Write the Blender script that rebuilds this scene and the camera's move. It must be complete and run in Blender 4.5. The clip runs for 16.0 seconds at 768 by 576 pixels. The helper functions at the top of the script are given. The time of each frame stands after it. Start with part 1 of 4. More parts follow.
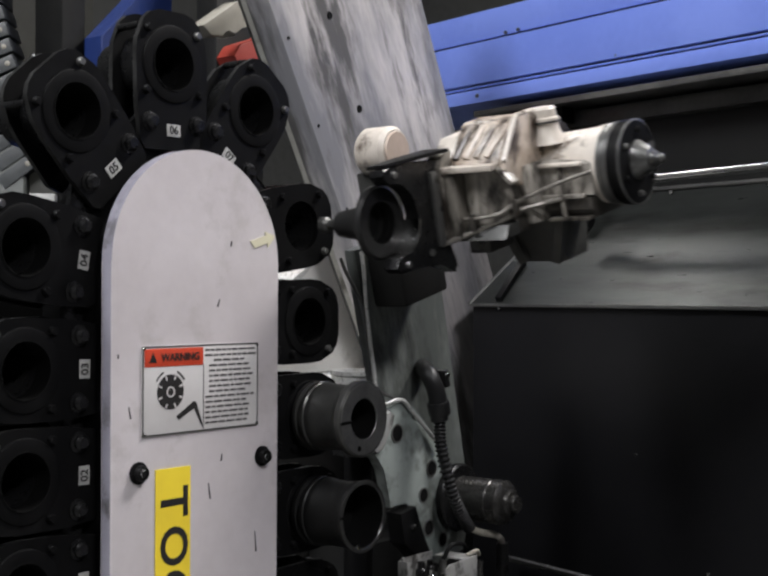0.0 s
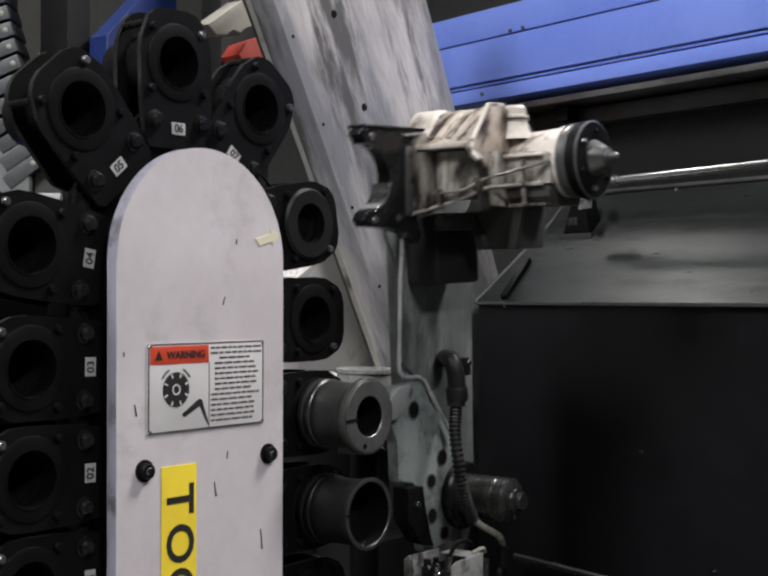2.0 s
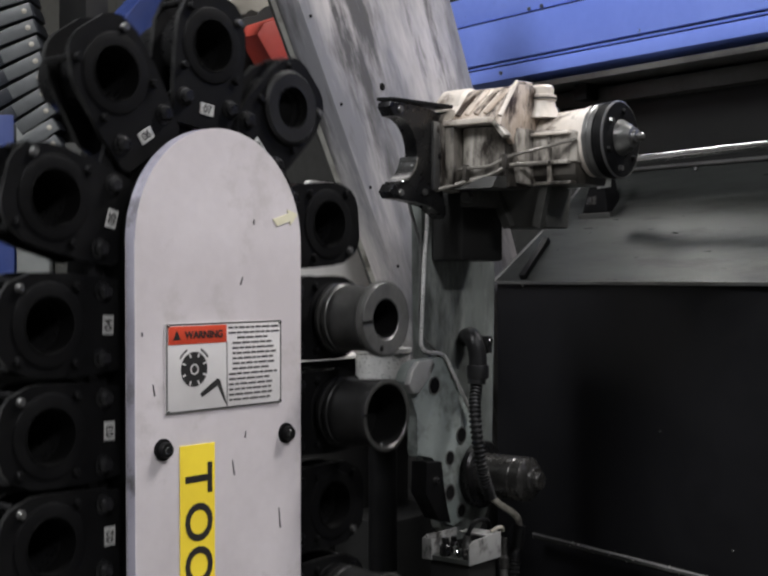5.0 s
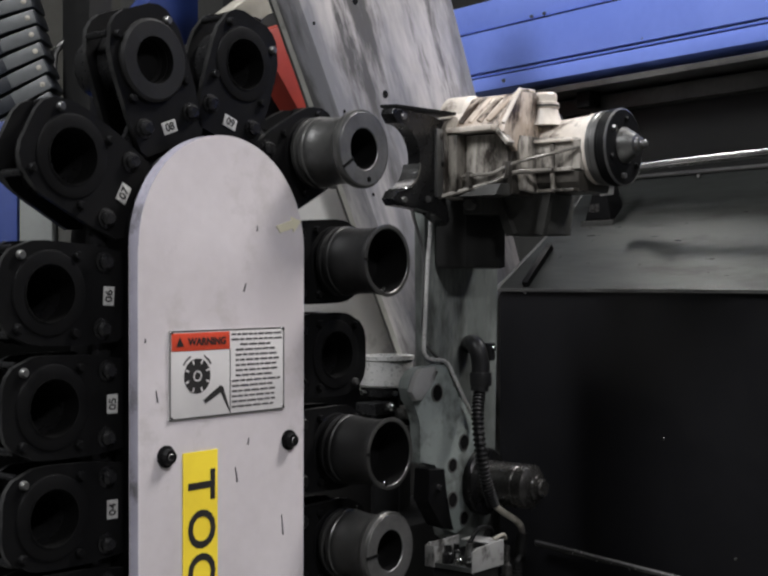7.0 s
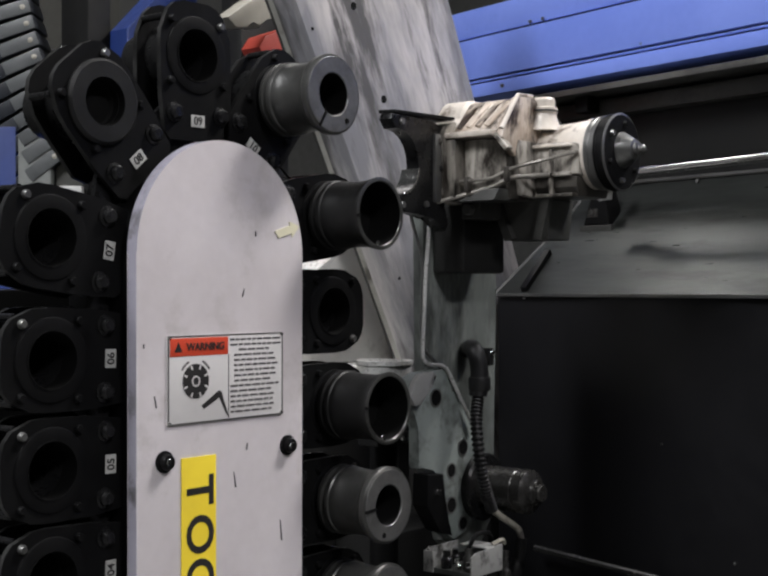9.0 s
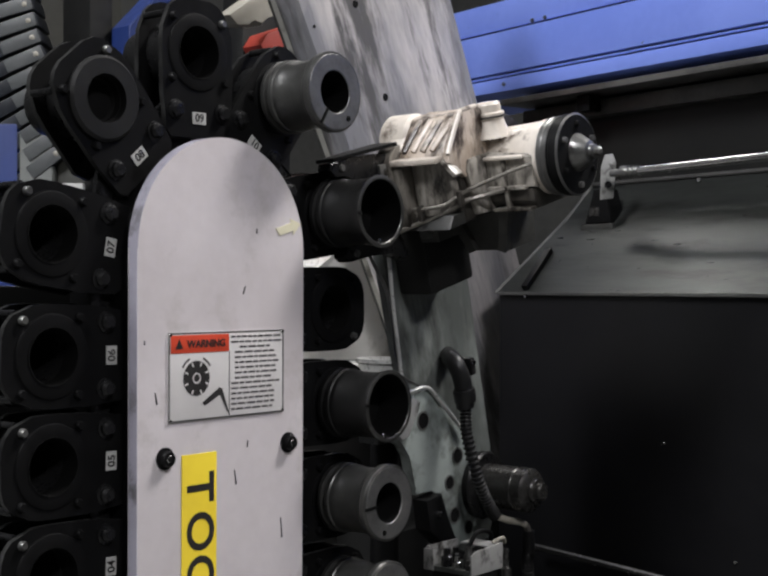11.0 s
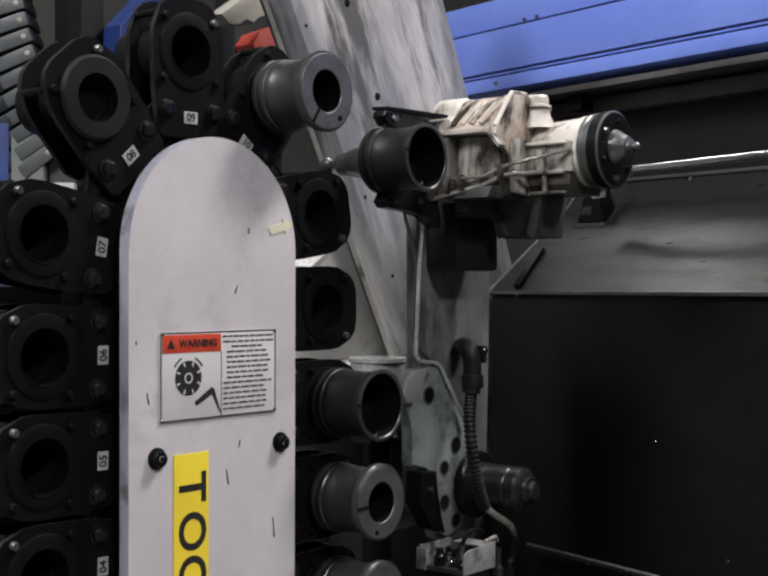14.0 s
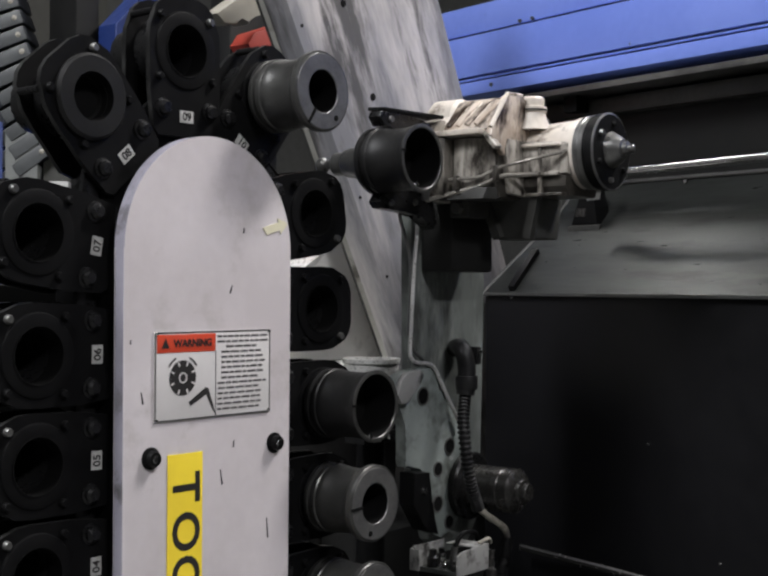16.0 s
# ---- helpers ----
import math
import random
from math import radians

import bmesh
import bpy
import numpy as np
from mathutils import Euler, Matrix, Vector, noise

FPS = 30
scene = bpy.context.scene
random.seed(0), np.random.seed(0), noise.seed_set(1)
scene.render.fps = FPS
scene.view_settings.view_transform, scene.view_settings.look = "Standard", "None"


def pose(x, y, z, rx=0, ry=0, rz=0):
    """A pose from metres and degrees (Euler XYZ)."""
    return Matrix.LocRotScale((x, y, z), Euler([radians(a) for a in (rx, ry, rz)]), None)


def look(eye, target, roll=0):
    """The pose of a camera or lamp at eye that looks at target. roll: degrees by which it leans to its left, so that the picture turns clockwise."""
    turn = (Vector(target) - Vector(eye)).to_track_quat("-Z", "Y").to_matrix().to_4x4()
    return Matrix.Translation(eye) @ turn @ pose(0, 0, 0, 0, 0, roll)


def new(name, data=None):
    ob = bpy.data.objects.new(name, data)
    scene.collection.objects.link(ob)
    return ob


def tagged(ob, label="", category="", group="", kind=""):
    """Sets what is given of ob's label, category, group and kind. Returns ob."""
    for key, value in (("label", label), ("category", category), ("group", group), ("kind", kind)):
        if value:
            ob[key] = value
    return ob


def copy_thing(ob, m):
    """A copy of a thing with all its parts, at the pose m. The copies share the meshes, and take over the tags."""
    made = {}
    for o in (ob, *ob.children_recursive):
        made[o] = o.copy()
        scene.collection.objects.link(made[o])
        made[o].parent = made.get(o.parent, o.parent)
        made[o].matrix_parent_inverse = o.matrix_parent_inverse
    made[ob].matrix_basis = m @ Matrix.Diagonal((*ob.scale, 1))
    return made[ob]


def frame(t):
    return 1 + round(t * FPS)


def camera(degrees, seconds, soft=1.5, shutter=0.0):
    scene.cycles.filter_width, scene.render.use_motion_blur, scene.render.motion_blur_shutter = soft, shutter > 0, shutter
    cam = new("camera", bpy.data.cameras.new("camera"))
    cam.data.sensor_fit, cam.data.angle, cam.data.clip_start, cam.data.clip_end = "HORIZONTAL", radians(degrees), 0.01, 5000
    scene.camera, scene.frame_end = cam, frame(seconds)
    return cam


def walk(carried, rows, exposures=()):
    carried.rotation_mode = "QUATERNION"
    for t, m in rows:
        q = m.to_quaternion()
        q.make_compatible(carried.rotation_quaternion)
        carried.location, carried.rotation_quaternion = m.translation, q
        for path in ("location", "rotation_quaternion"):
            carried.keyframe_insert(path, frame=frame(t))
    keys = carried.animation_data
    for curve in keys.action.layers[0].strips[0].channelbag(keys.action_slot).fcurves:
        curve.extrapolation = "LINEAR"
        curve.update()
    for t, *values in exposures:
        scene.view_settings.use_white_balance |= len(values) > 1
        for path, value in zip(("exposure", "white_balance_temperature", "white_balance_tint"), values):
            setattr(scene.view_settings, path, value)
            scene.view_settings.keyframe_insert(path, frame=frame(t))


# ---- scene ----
cam = camera(33.57, 16.0, soft=2.5, shutter=0.8)


def aim(x, y, z, yaw, pitch, roll):
    """A camera pose from its place, its heading from +y to the left, its tilt and its roll."""
    a, b = radians(yaw), radians(pitch)
    ahead = Vector((-math.sin(a) * math.cos(b), math.cos(a) * math.cos(b), math.sin(b)))
    return look((x, y, z), Vector((x, y, z)) + ahead, roll)


walk(cam, [
    (0, aim(-0.0001, 0.0076, 1.6040, -52.062, 0.351, 0.200)),
    (0.5, aim(-0.0012, 0.0055, 1.6031, -51.725, 0.131, 0.051)),
    (1, aim(-0.0009, 0.0049, 1.6013, -51.747, 0.387, -0.113)),
    (1.5, aim(-0.0014, 0.0049, 1.6018, -51.735, 0.431, 0.175)),
    (2, aim(-0.0005, 0.0060, 1.6000, -51.802, 0.359, 0.036)),
    (2.5, aim(0.0009, 0.0040, 1.5987, -51.815, -0.006, 0.049)),
    (3, aim(0.0018, 0.0059, 1.6012, -51.849, -0.117, 0.092)),
    (3.5, aim(0.0012, 0.0049, 1.6011, -51.699, -0.025, -0.008)),
    (4, aim(-0.0004, 0.0026, 1.5977, -51.249, -0.204, 0.150)),
    (4.2, aim(0.0018, 0.0000, 1.5985, -50.876, -0.497, -0.119)),
    (6.3, aim(0.0010, 0.0020, 1.6000, -50.780, -0.450, 0.200)),
    (6.5, aim(0.0013, 0.0036, 1.5986, -50.818, -0.338, 0.261)),
    (7, aim(0.0003, 0.0020, 1.5993, -50.772, -0.216, 0.013)),
    (7.5, aim(0.0016, 0.0024, 1.6004, -50.715, -0.170, 0.007)),
    (8, aim(0.0009, 0.0016, 1.5996, -50.716, -0.090, 0.020)),
    (8.5, aim(0.0005, 0.0017, 1.5994, -50.759, -0.024, 0.016)),
    (9, aim(0.0006, 0.0011, 1.5995, -50.813, 0.006, -0.014)),
    (11.5, aim(0.0009, 0.0009, 1.5969, -50.756, -0.031, 0.161)),
    (12, aim(-0.0005, 0.0007, 1.5973, -50.783, -0.021, 0.139)),
    (12.5, aim(0.0003, 0.0001, 1.5986, -50.816, 0.011, 0.078)),
    (13, aim(0.0012, -0.0002, 1.5991, -50.847, 0.028, 0.046)),
    (13.5, aim(0.0004, -0.0004, 1.5975, -50.874, 0.018, -0.099)),
    (14, aim(0.0024, 0.0008, 1.5980, -51.083, -0.078, 0.073)),
    (14.5, aim(0.0024, 0.0024, 1.5986, -51.138, -0.121, 0.178)),
    (15, aim(0.0020, 0.0007, 1.5983, -51.141, -0.105, 0.226)),
    (15.5, aim(0.0005, 0.0026, 1.5984, -51.278, -0.089, 0.347)),
    (16, aim(0.0017, 0.0056, 1.5975, -51.430, -0.030, 0.392)),
])

# ---- light ----
world = bpy.data.worlds.new("hall_air")
world.use_nodes = True
scene.world = world
world.node_tree.nodes["Background"].inputs[0].default_value = (0.55, 0.62, 0.75, 1)
world.node_tree.nodes["Background"].inputs[1].default_value = 0.028
scene.view_settings.exposure = 0.0


def lamp(x, y, z, sx, sy, watts, colour, target):
    data = bpy.data.lights.new("hall_lamp", "AREA")
    data.shape, data.size, data.size_y, data.energy, data.color = "RECTANGLE", sx, sy, watts, colour
    ob = new("hall_lamp", data)
    ob.matrix_world = look((x, y, z), target)
    return ob


LAMPS = [(3.55, -0.20, 5.05, 1.0, 1.0, 225, (1.0, 0.97, 0.96)),
         (-1.6, 1.7, 5.05, 2.0, 1.2, 265, (0.95, 0.96, 1.0)),
         (3.0, 3.45, 5.05, 0.6, 0.5, 22, (1.0, 0.98, 0.96)),
         # Front fill, added out of view to lift the shadows on the cover.
         (-0.6, -3.0, 5.05, 1.5, 0.7, 220, (0.97, 0.96, 1.0))]
for lx, ly, lz, sx, sy, watts, tone in LAMPS:
    lamp(lx, ly, lz, sx, sy, watts, tone, (lx, ly, 0))


# ---- materials ----
def surface(name, base, second, scale=6.0, rough=0.5, metal=0.0, bump=0.15, fine=90.0, stain=None, stain_at=0.6,
            stain_scale=9.0, stretch=(1, 1, 1), rough_swing=0.15, gloss_level=0.5):
    """A node material: two colours mixed by coarse and fine noise, optional stains, fine relief."""
    m = bpy.data.materials.new(name)
    m.use_nodes = True
    nt = m.node_tree
    n, l = nt.nodes, nt.links
    bsdf = n["Principled BSDF"]
    co = n.new("ShaderNodeTexCoord")
    info = n.new("ShaderNodeObjectInfo")
    shift = n.new("ShaderNodeVectorMath")
    shift.operation = "MULTIPLY_ADD"
    shift.inputs[1].default_value = stretch
    spread = n.new("ShaderNodeMath")
    spread.operation = "MULTIPLY"
    spread.inputs[1].default_value = 13.0
    l.new(info.outputs["Random"], spread.inputs[0])
    l.new(co.outputs["Object"], shift.inputs[0])
    l.new(spread.outputs[0], shift.inputs[2])
    big = n.new("ShaderNodeTexNoise")
    big.inputs["Scale"].default_value, big.inputs["Detail"].default_value = scale, 5
    small = n.new("ShaderNodeTexNoise")
    small.inputs["Scale"].default_value, small.inputs["Detail"].default_value = fine, 3
    for tex in (big, small):
        l.new(shift.outputs[0], tex.inputs["Vector"])
    ramp = n.new("ShaderNodeMapRange")
    ramp.inputs[1].default_value, ramp.inputs[2].default_value = 0.36, 0.66
    blend = n.new("ShaderNodeMath")
    blend.operation = "MULTIPLY_ADD"
    blend.inputs[1].default_value, = (0.22,)
    l.new(small.outputs["Fac"], blend.inputs[0])
    cut = n.new("ShaderNodeMath")
    cut.operation = "SUBTRACT"
    cut.inputs[1].default_value = 0.11
    l.new(big.outputs["Fac"], cut.inputs[0])
    l.new(cut.outputs[0], blend.inputs[2])
    l.new(blend.outputs[0], ramp.inputs[0])
    mix = n.new("ShaderNodeMix")
    mix.data_type = "RGBA"
    mix.inputs[6].default_value, mix.inputs[7].default_value = (*base, 1), (*second, 1)
    l.new(ramp.outputs[0], mix.inputs[0])
    colour = mix.outputs[2]
    if stain:
        spots = n.new("ShaderNodeTexNoise")
        spots.inputs["Scale"].default_value, spots.inputs["Detail"].default_value = stain_scale, 7
        spots.inputs["Roughness"].default_value = 0.65
        l.new(shift.outputs[0], spots.inputs["Vector"])
        edge = n.new("ShaderNodeMapRange")
        edge.inputs[1].default_value, edge.inputs[2].default_value = stain_at - 0.05, stain_at + 0.08
        l.new(spots.outputs["Fac"], edge.inputs[0])
        dirt = n.new("ShaderNodeMix")
        dirt.data_type = "RGBA"
        dirt.inputs[7].default_value = (*stain, 1)
        l.new(edge.outputs[0], dirt.inputs[0])
        l.new(colour, dirt.inputs[6])
        colour = dirt.outputs[2]
    l.new(colour, bsdf.inputs["Base Color"])
    gloss = n.new("ShaderNodeMapRange")
    gloss.inputs[3].default_value, gloss.inputs[4].default_value = max(0.03, rough - rough_swing), min(1, rough + rough_swing)
    l.new(small.outputs["Fac"], gloss.inputs[0])
    l.new(gloss.outputs[0], bsdf.inputs["Roughness"])
    bsdf.inputs["Metallic"].default_value = metal
    bsdf.inputs["Specular IOR Level"].default_value = gloss_level
    relief = n.new("ShaderNodeBump")
    relief.inputs["Strength"].default_value, relief.inputs["Distance"].default_value = bump, 0.002
    l.new(blend.outputs[0], relief.inputs["Height"])
    l.new(relief.outputs[0], bsdf.inputs["Normal"])
    return m


WHITE = surface("white_paint", (0.71, 0.665, 0.68), (0.61, 0.565, 0.575), 5, 0.40, 0, 0.05, 60, (0.50, 0.465, 0.455), 0.60, 5.5)
WHITE_EDGE = surface("scuffed_shaded_edge", (0.30, 0.29, 0.34), (0.22, 0.21, 0.25), 9, 0.5, 0, 0.1, 80, (0.09, 0.085, 0.09), 0.60, 14)
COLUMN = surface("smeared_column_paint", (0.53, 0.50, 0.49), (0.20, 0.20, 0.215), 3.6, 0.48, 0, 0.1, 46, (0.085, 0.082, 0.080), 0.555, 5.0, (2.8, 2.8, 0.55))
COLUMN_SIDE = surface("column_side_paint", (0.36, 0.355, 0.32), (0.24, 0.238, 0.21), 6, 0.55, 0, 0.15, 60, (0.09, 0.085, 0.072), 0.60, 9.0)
PANEL = surface("grey_panel_paint", (0.76, 0.75, 0.72), (0.66, 0.65, 0.62), 5, 0.45, 0, 0.05, 60, (0.4, 0.39, 0.36), 0.64, 7)
BLACK = surface("black_oiled_steel", (0.0045, 0.0045, 0.0048), (0.007, 0.007, 0.0072), 14, 0.46, 0.0, 0.3, 120, (0.003, 0.003, 0.003), 0.62, 20, gloss_level=0.10)
COLLAR = surface("blackened_collar", (0.0045, 0.0045, 0.0048), (0.007, 0.007, 0.0072), 20, 0.50, 0.0, 0.2, 140, gloss_level=0.08)
WORN_EDGE = surface("worn_steel_edge", (0.045, 0.045, 0.044), (0.008, 0.008, 0.008), 22, 0.36, 0.4, 0.2, 150)
OILED = surface("wet_black_steel", (0.006, 0.006, 0.0065), (0.011, 0.011, 0.011), 20, 0.30, 0.0, 0.3, 120, gloss_level=0.3)
GRIME = surface("grimy_shaded_casting", (0.050, 0.050, 0.046), (0.028, 0.028, 0.026), 10, 0.45, 0.1, 0.3, 80)
# Near-black for bores, holes and slots: the darkness inside is in the colour.
BORE = surface("bore_shade_black", (0.004, 0.004, 0.004), (0.006, 0.006, 0.006), 10, 0.7, 0, 0.1, 60, gloss_level=0.1)
SLEEVE = surface("gunmetal_sleeve", (0.078, 0.078, 0.074), (0.046, 0.046, 0.044), 18, 0.34, 0.5, 0.2, 160, (0.03, 0.03, 0.03), 0.62, 22)
FACE = surface("ground_steel_face", (0.17, 0.17, 0.165), (0.12, 0.12, 0.118), 25, 0.42, 0.6, 0.15, 200)
DARK_SLEEVE = surface("blackened_sleeve", (0.013, 0.013, 0.0128), (0.007, 0.007, 0.007), 16, 0.46, 0.1, 0.2, 150, gloss_level=0.30)
STEEL = surface("bright_steel", (0.55, 0.55, 0.54), (0.42, 0.42, 0.41), 20, 0.22, 1.0, 0.1, 160)
RAIL = surface("dull_rail_steel", (0.20, 0.20, 0.19), (0.12, 0.12, 0.118), 8, 0.36, 0.7, 0.1, 90)
BLUE = surface("blue_machine_paint", (0.22, 0.32, 0.86), (0.18, 0.27, 0.78), 3, 0.38, 0, 0.05, 50, (0.06, 0.09, 0.30), 0.70, 5.0)
BLUE_DARK = surface("deep_blue_paint", (0.013, 0.032, 0.15), (0.010, 0.026, 0.12), 4, 0.45, 0, 0.05, 50)
GUARD = surface("grey_guard_sheet", (0.120, 0.127, 0.121), (0.075, 0.080, 0.076), 4, 0.30, 0.55, 0.03, 34, (0.05, 0.052, 0.05), 0.60, 5, (3.0, 0.5, 3.0), rough_swing=0.06)
GLOSS_BLACK = surface("black_guard_sheet", (0.0055, 0.0055, 0.0062), (0.0078, 0.0078, 0.0088), 3, 0.36, 0, 0.04, 40, (0.05, 0.05, 0.05), 0.80, 30, gloss_level=0.22)
ARM = surface("green_grey_arm_paint", (0.27, 0.30, 0.285), (0.16, 0.185, 0.175), 7, 0.40, 0.1, 0.1, 70, (0.04, 0.04, 0.037), 0.57, 9.0)
# Darker copy of ARM: the head's shade is in the colour, besides oil.
ARM_DARK = surface("oil_and_shade_arm_paint", (0.27, 0.29, 0.272), (0.105, 0.115, 0.108), 6, 0.36, 0.1, 0.1, 70, (0.030, 0.031, 0.029), 0.545, 5.0, (1.4, 1, 0.5))
SHAFT = surface("oiled_shaft_steel", (0.060, 0.058, 0.055), (0.035, 0.034, 0.032), 12, 0.28, 0.6, 0.15, 120)
CABINET = surface("cabinet_paint", (0.145, 0.152, 0.145), (0.11, 0.117, 0.11), 6, 0.5, 0, 0.05, 60)
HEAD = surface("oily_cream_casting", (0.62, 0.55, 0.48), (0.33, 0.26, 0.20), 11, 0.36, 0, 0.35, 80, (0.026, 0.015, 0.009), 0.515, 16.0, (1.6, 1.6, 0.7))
# HEAD_SOFT, HEAD_MID and HEAD_LOW carry the head's shade in their colour, besides stains.
HEAD_MID = surface("half_shaded_casting", (0.20, 0.185, 0.16), (0.085, 0.077, 0.065), 9, 0.36, 0, 0.3, 80, (0.012, 0.010, 0.008), 0.52, 15.0, (1.6, 1.6, 0.6))
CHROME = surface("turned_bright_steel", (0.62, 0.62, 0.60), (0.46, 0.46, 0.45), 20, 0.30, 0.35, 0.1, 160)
HEAD_LOW = surface("grimy_shaded_low_casting", (0.070, 0.064, 0.055), (0.030, 0.027, 0.023), 10, 0.36, 0.1, 0.35, 80, (0.010, 0.008, 0.007), 0.53, 12.0)
CAST = surface("pale_cream_casting", (0.70, 0.645, 0.58), (0.50, 0.45, 0.39), 9, 0.36, 0, 0.2, 80, (0.07, 0.048, 0.034), 0.60, 16.0, (1.5, 1.0, 0.8))
CONE = surface("oiled_turned_steel", (0.30, 0.30, 0.29), (0.16, 0.16, 0.155), 20, 0.34, 0.85, 0.1, 160)
PIPE = surface("dull_oiled_pipe", (0.24, 0.225, 0.20), (0.12, 0.11, 0.095), 14, 0.32, 0.3, 0.15, 90)
SCUFFED = surface("scuffed_pale_metal", (0.34, 0.34, 0.33), (0.20, 0.20, 0.19), 14, 0.42, 0.2, 0.2, 120, (0.03, 0.028, 0.026), 0.57, 28)
HEAD_SOFT = surface("soiled_shaded_casting", (0.40, 0.375, 0.335), (0.20, 0.182, 0.155), 10, 0.36, 0, 0.3, 80, (0.018, 0.014, 0.011), 0.525, 15.0, (1.6, 1.6, 0.6))
LINK_LIT = surface("lit_link_grey", (0.085, 0.090, 0.092), (0.060, 0.064, 0.066), 12, 0.45, 0, 0.15, 80)
TAN = surface("tan_cap", (0.50, 0.40, 0.33), (0.42, 0.34, 0.28), 10, 0.5, 0, 0.15, 80)
RUBBER = surface("black_rubber", (0.0065, 0.0065, 0.007), (0.011, 0.011, 0.011), 20, 0.42, 0, 0.3, 120, gloss_level=0.3)
RED = surface("red_paint", (0.42, 0.055, 0.035), (0.33, 0.045, 0.03), 8, 0.45, 0, 0.1, 60)
BEIGE = surface("beige_plastic", (0.34, 0.32, 0.27), (0.26, 0.245, 0.205), 8, 0.5, 0, 0.1, 60, (0.06, 0.055, 0.05), 0.60, 12)
CARRIER = surface("grey_carrier_plastic", (0.018, 0.021, 0.027), (0.012, 0.014, 0.018), 10, 0.45, 0, 0.15, 80, gloss_level=0.3)
YELLOW = surface("yellow_sticker", (0.86, 0.66, 0.045), (0.80, 0.60, 0.04), 12, 0.45, 0, 0.03, 60)
INK = surface("black_ink", (0.018, 0.017, 0.017), (0.028, 0.026, 0.025), 12, 0.5, 0, 0.03, 60)
CREAM = surface("cream_sticker", (0.78, 0.74, 0.55), (0.72, 0.68, 0.50), 12, 0.5, 0, 0.05, 60)
SIGN = surface("sign_face", (0.70, 0.68, 0.67), (0.64, 0.62, 0.61), 10, 0.35, 0, 0.03, 60)
SIGN_RED = surface("sign_red", (0.66, 0.075, 0.035), (0.58, 0.065, 0.03), 12, 0.4, 0, 0.03, 60)
PALE_INK = surface("grey_print", (0.07, 0.065, 0.065), (0.12, 0.115, 0.115), 30, 0.5, 0, 0.03, 60)
TAG = surface("white_tag", (0.52, 0.52, 0.50), (0.40, 0.40, 0.385), 30, 0.4, 0, 0.05, 90)
CONCRETE = surface("concrete_floor", (0.16, 0.16, 0.155), (0.11, 0.11, 0.105), 1.5, 0.6, 0, 0.2, 30, (0.05, 0.05, 0.045), 0.63, 2)
HALL = surface("hall_wall_paint", (0.045, 0.046, 0.044), (0.03, 0.031, 0.03), 1.2, 0.7, 0, 0.1, 20)
HALL_DARK = surface("dark_machine_wall", (0.009, 0.009, 0.009), (0.014, 0.014, 0.013), 3, 0.5, 0, 0.1, 40, gloss_level=0.25)
OLIVE = surface("olive_hall_panel", (0.020, 0.020, 0.015), (0.014, 0.014, 0.010), 2, 0.6, 0, 0.1, 40)
GLOW = bpy.data.materials.new("lamp_diffuser")
GLOW.use_nodes = True
GLOW.node_tree.nodes["Principled BSDF"].inputs["Emission Color"].default_value = (1, 0.98, 0.95, 1)
GLOW.node_tree.nodes["Principled BSDF"].inputs["Emission Strength"].default_value = 6.0


# ---- mesh helpers ----
def part(name, bm, material, parent=None, label="", smooth=True, rim=None):
    me = bpy.data.meshes.new(name)
    bmesh.ops.recalc_face_normals(bm, faces=bm.faces)
    bm.to_mesh(me)
    bm.free()
    me.materials.append(material)
    if rim:
        me.materials.append(rim)
    if smooth:
        me.polygons.foreach_set("use_smooth", [True] * len(me.polygons))
        me.set_sharp_from_angle(angle=radians(35))
    ob = new(name, me)
    ob.parent = parent
    if label:
        tagged(ob, label)
    return ob


def thing(name, label, category, group="", kind="", m=None):
    ob = new(name)
    ob.empty_display_size = 0.05
    if m is not None:
        ob.matrix_world = m
    return tagged(ob, label, category, group, kind)


def shift(bm, start, m):
    bmesh.ops.transform(bm, matrix=m, verts=bm.verts[start:])


def add_box(bm, x0, x1, y0, y1, z0, z1, bevel=0.0):
    made = bmesh.ops.create_cube(bm, size=1, matrix=Matrix.Translation(((x0 + x1) / 2, (y0 + y1) / 2, (z0 + z1) / 2))
                                 @ Matrix.Diagonal((x1 - x0, y1 - y0, z1 - z0, 1)))
    if bevel:
        edges = {e for v in made["verts"] for e in v.link_edges}
        bmesh.ops.bevel(bm, geom=list(edges), offset=bevel, segments=2, affect="EDGES", profile=0.6)
    return bm


def box(x0, x1, y0, y1, z0, z1, bevel=0.003):
    return add_box(bmesh.new(), x0, x1, y0, y1, z0, z1, bevel)


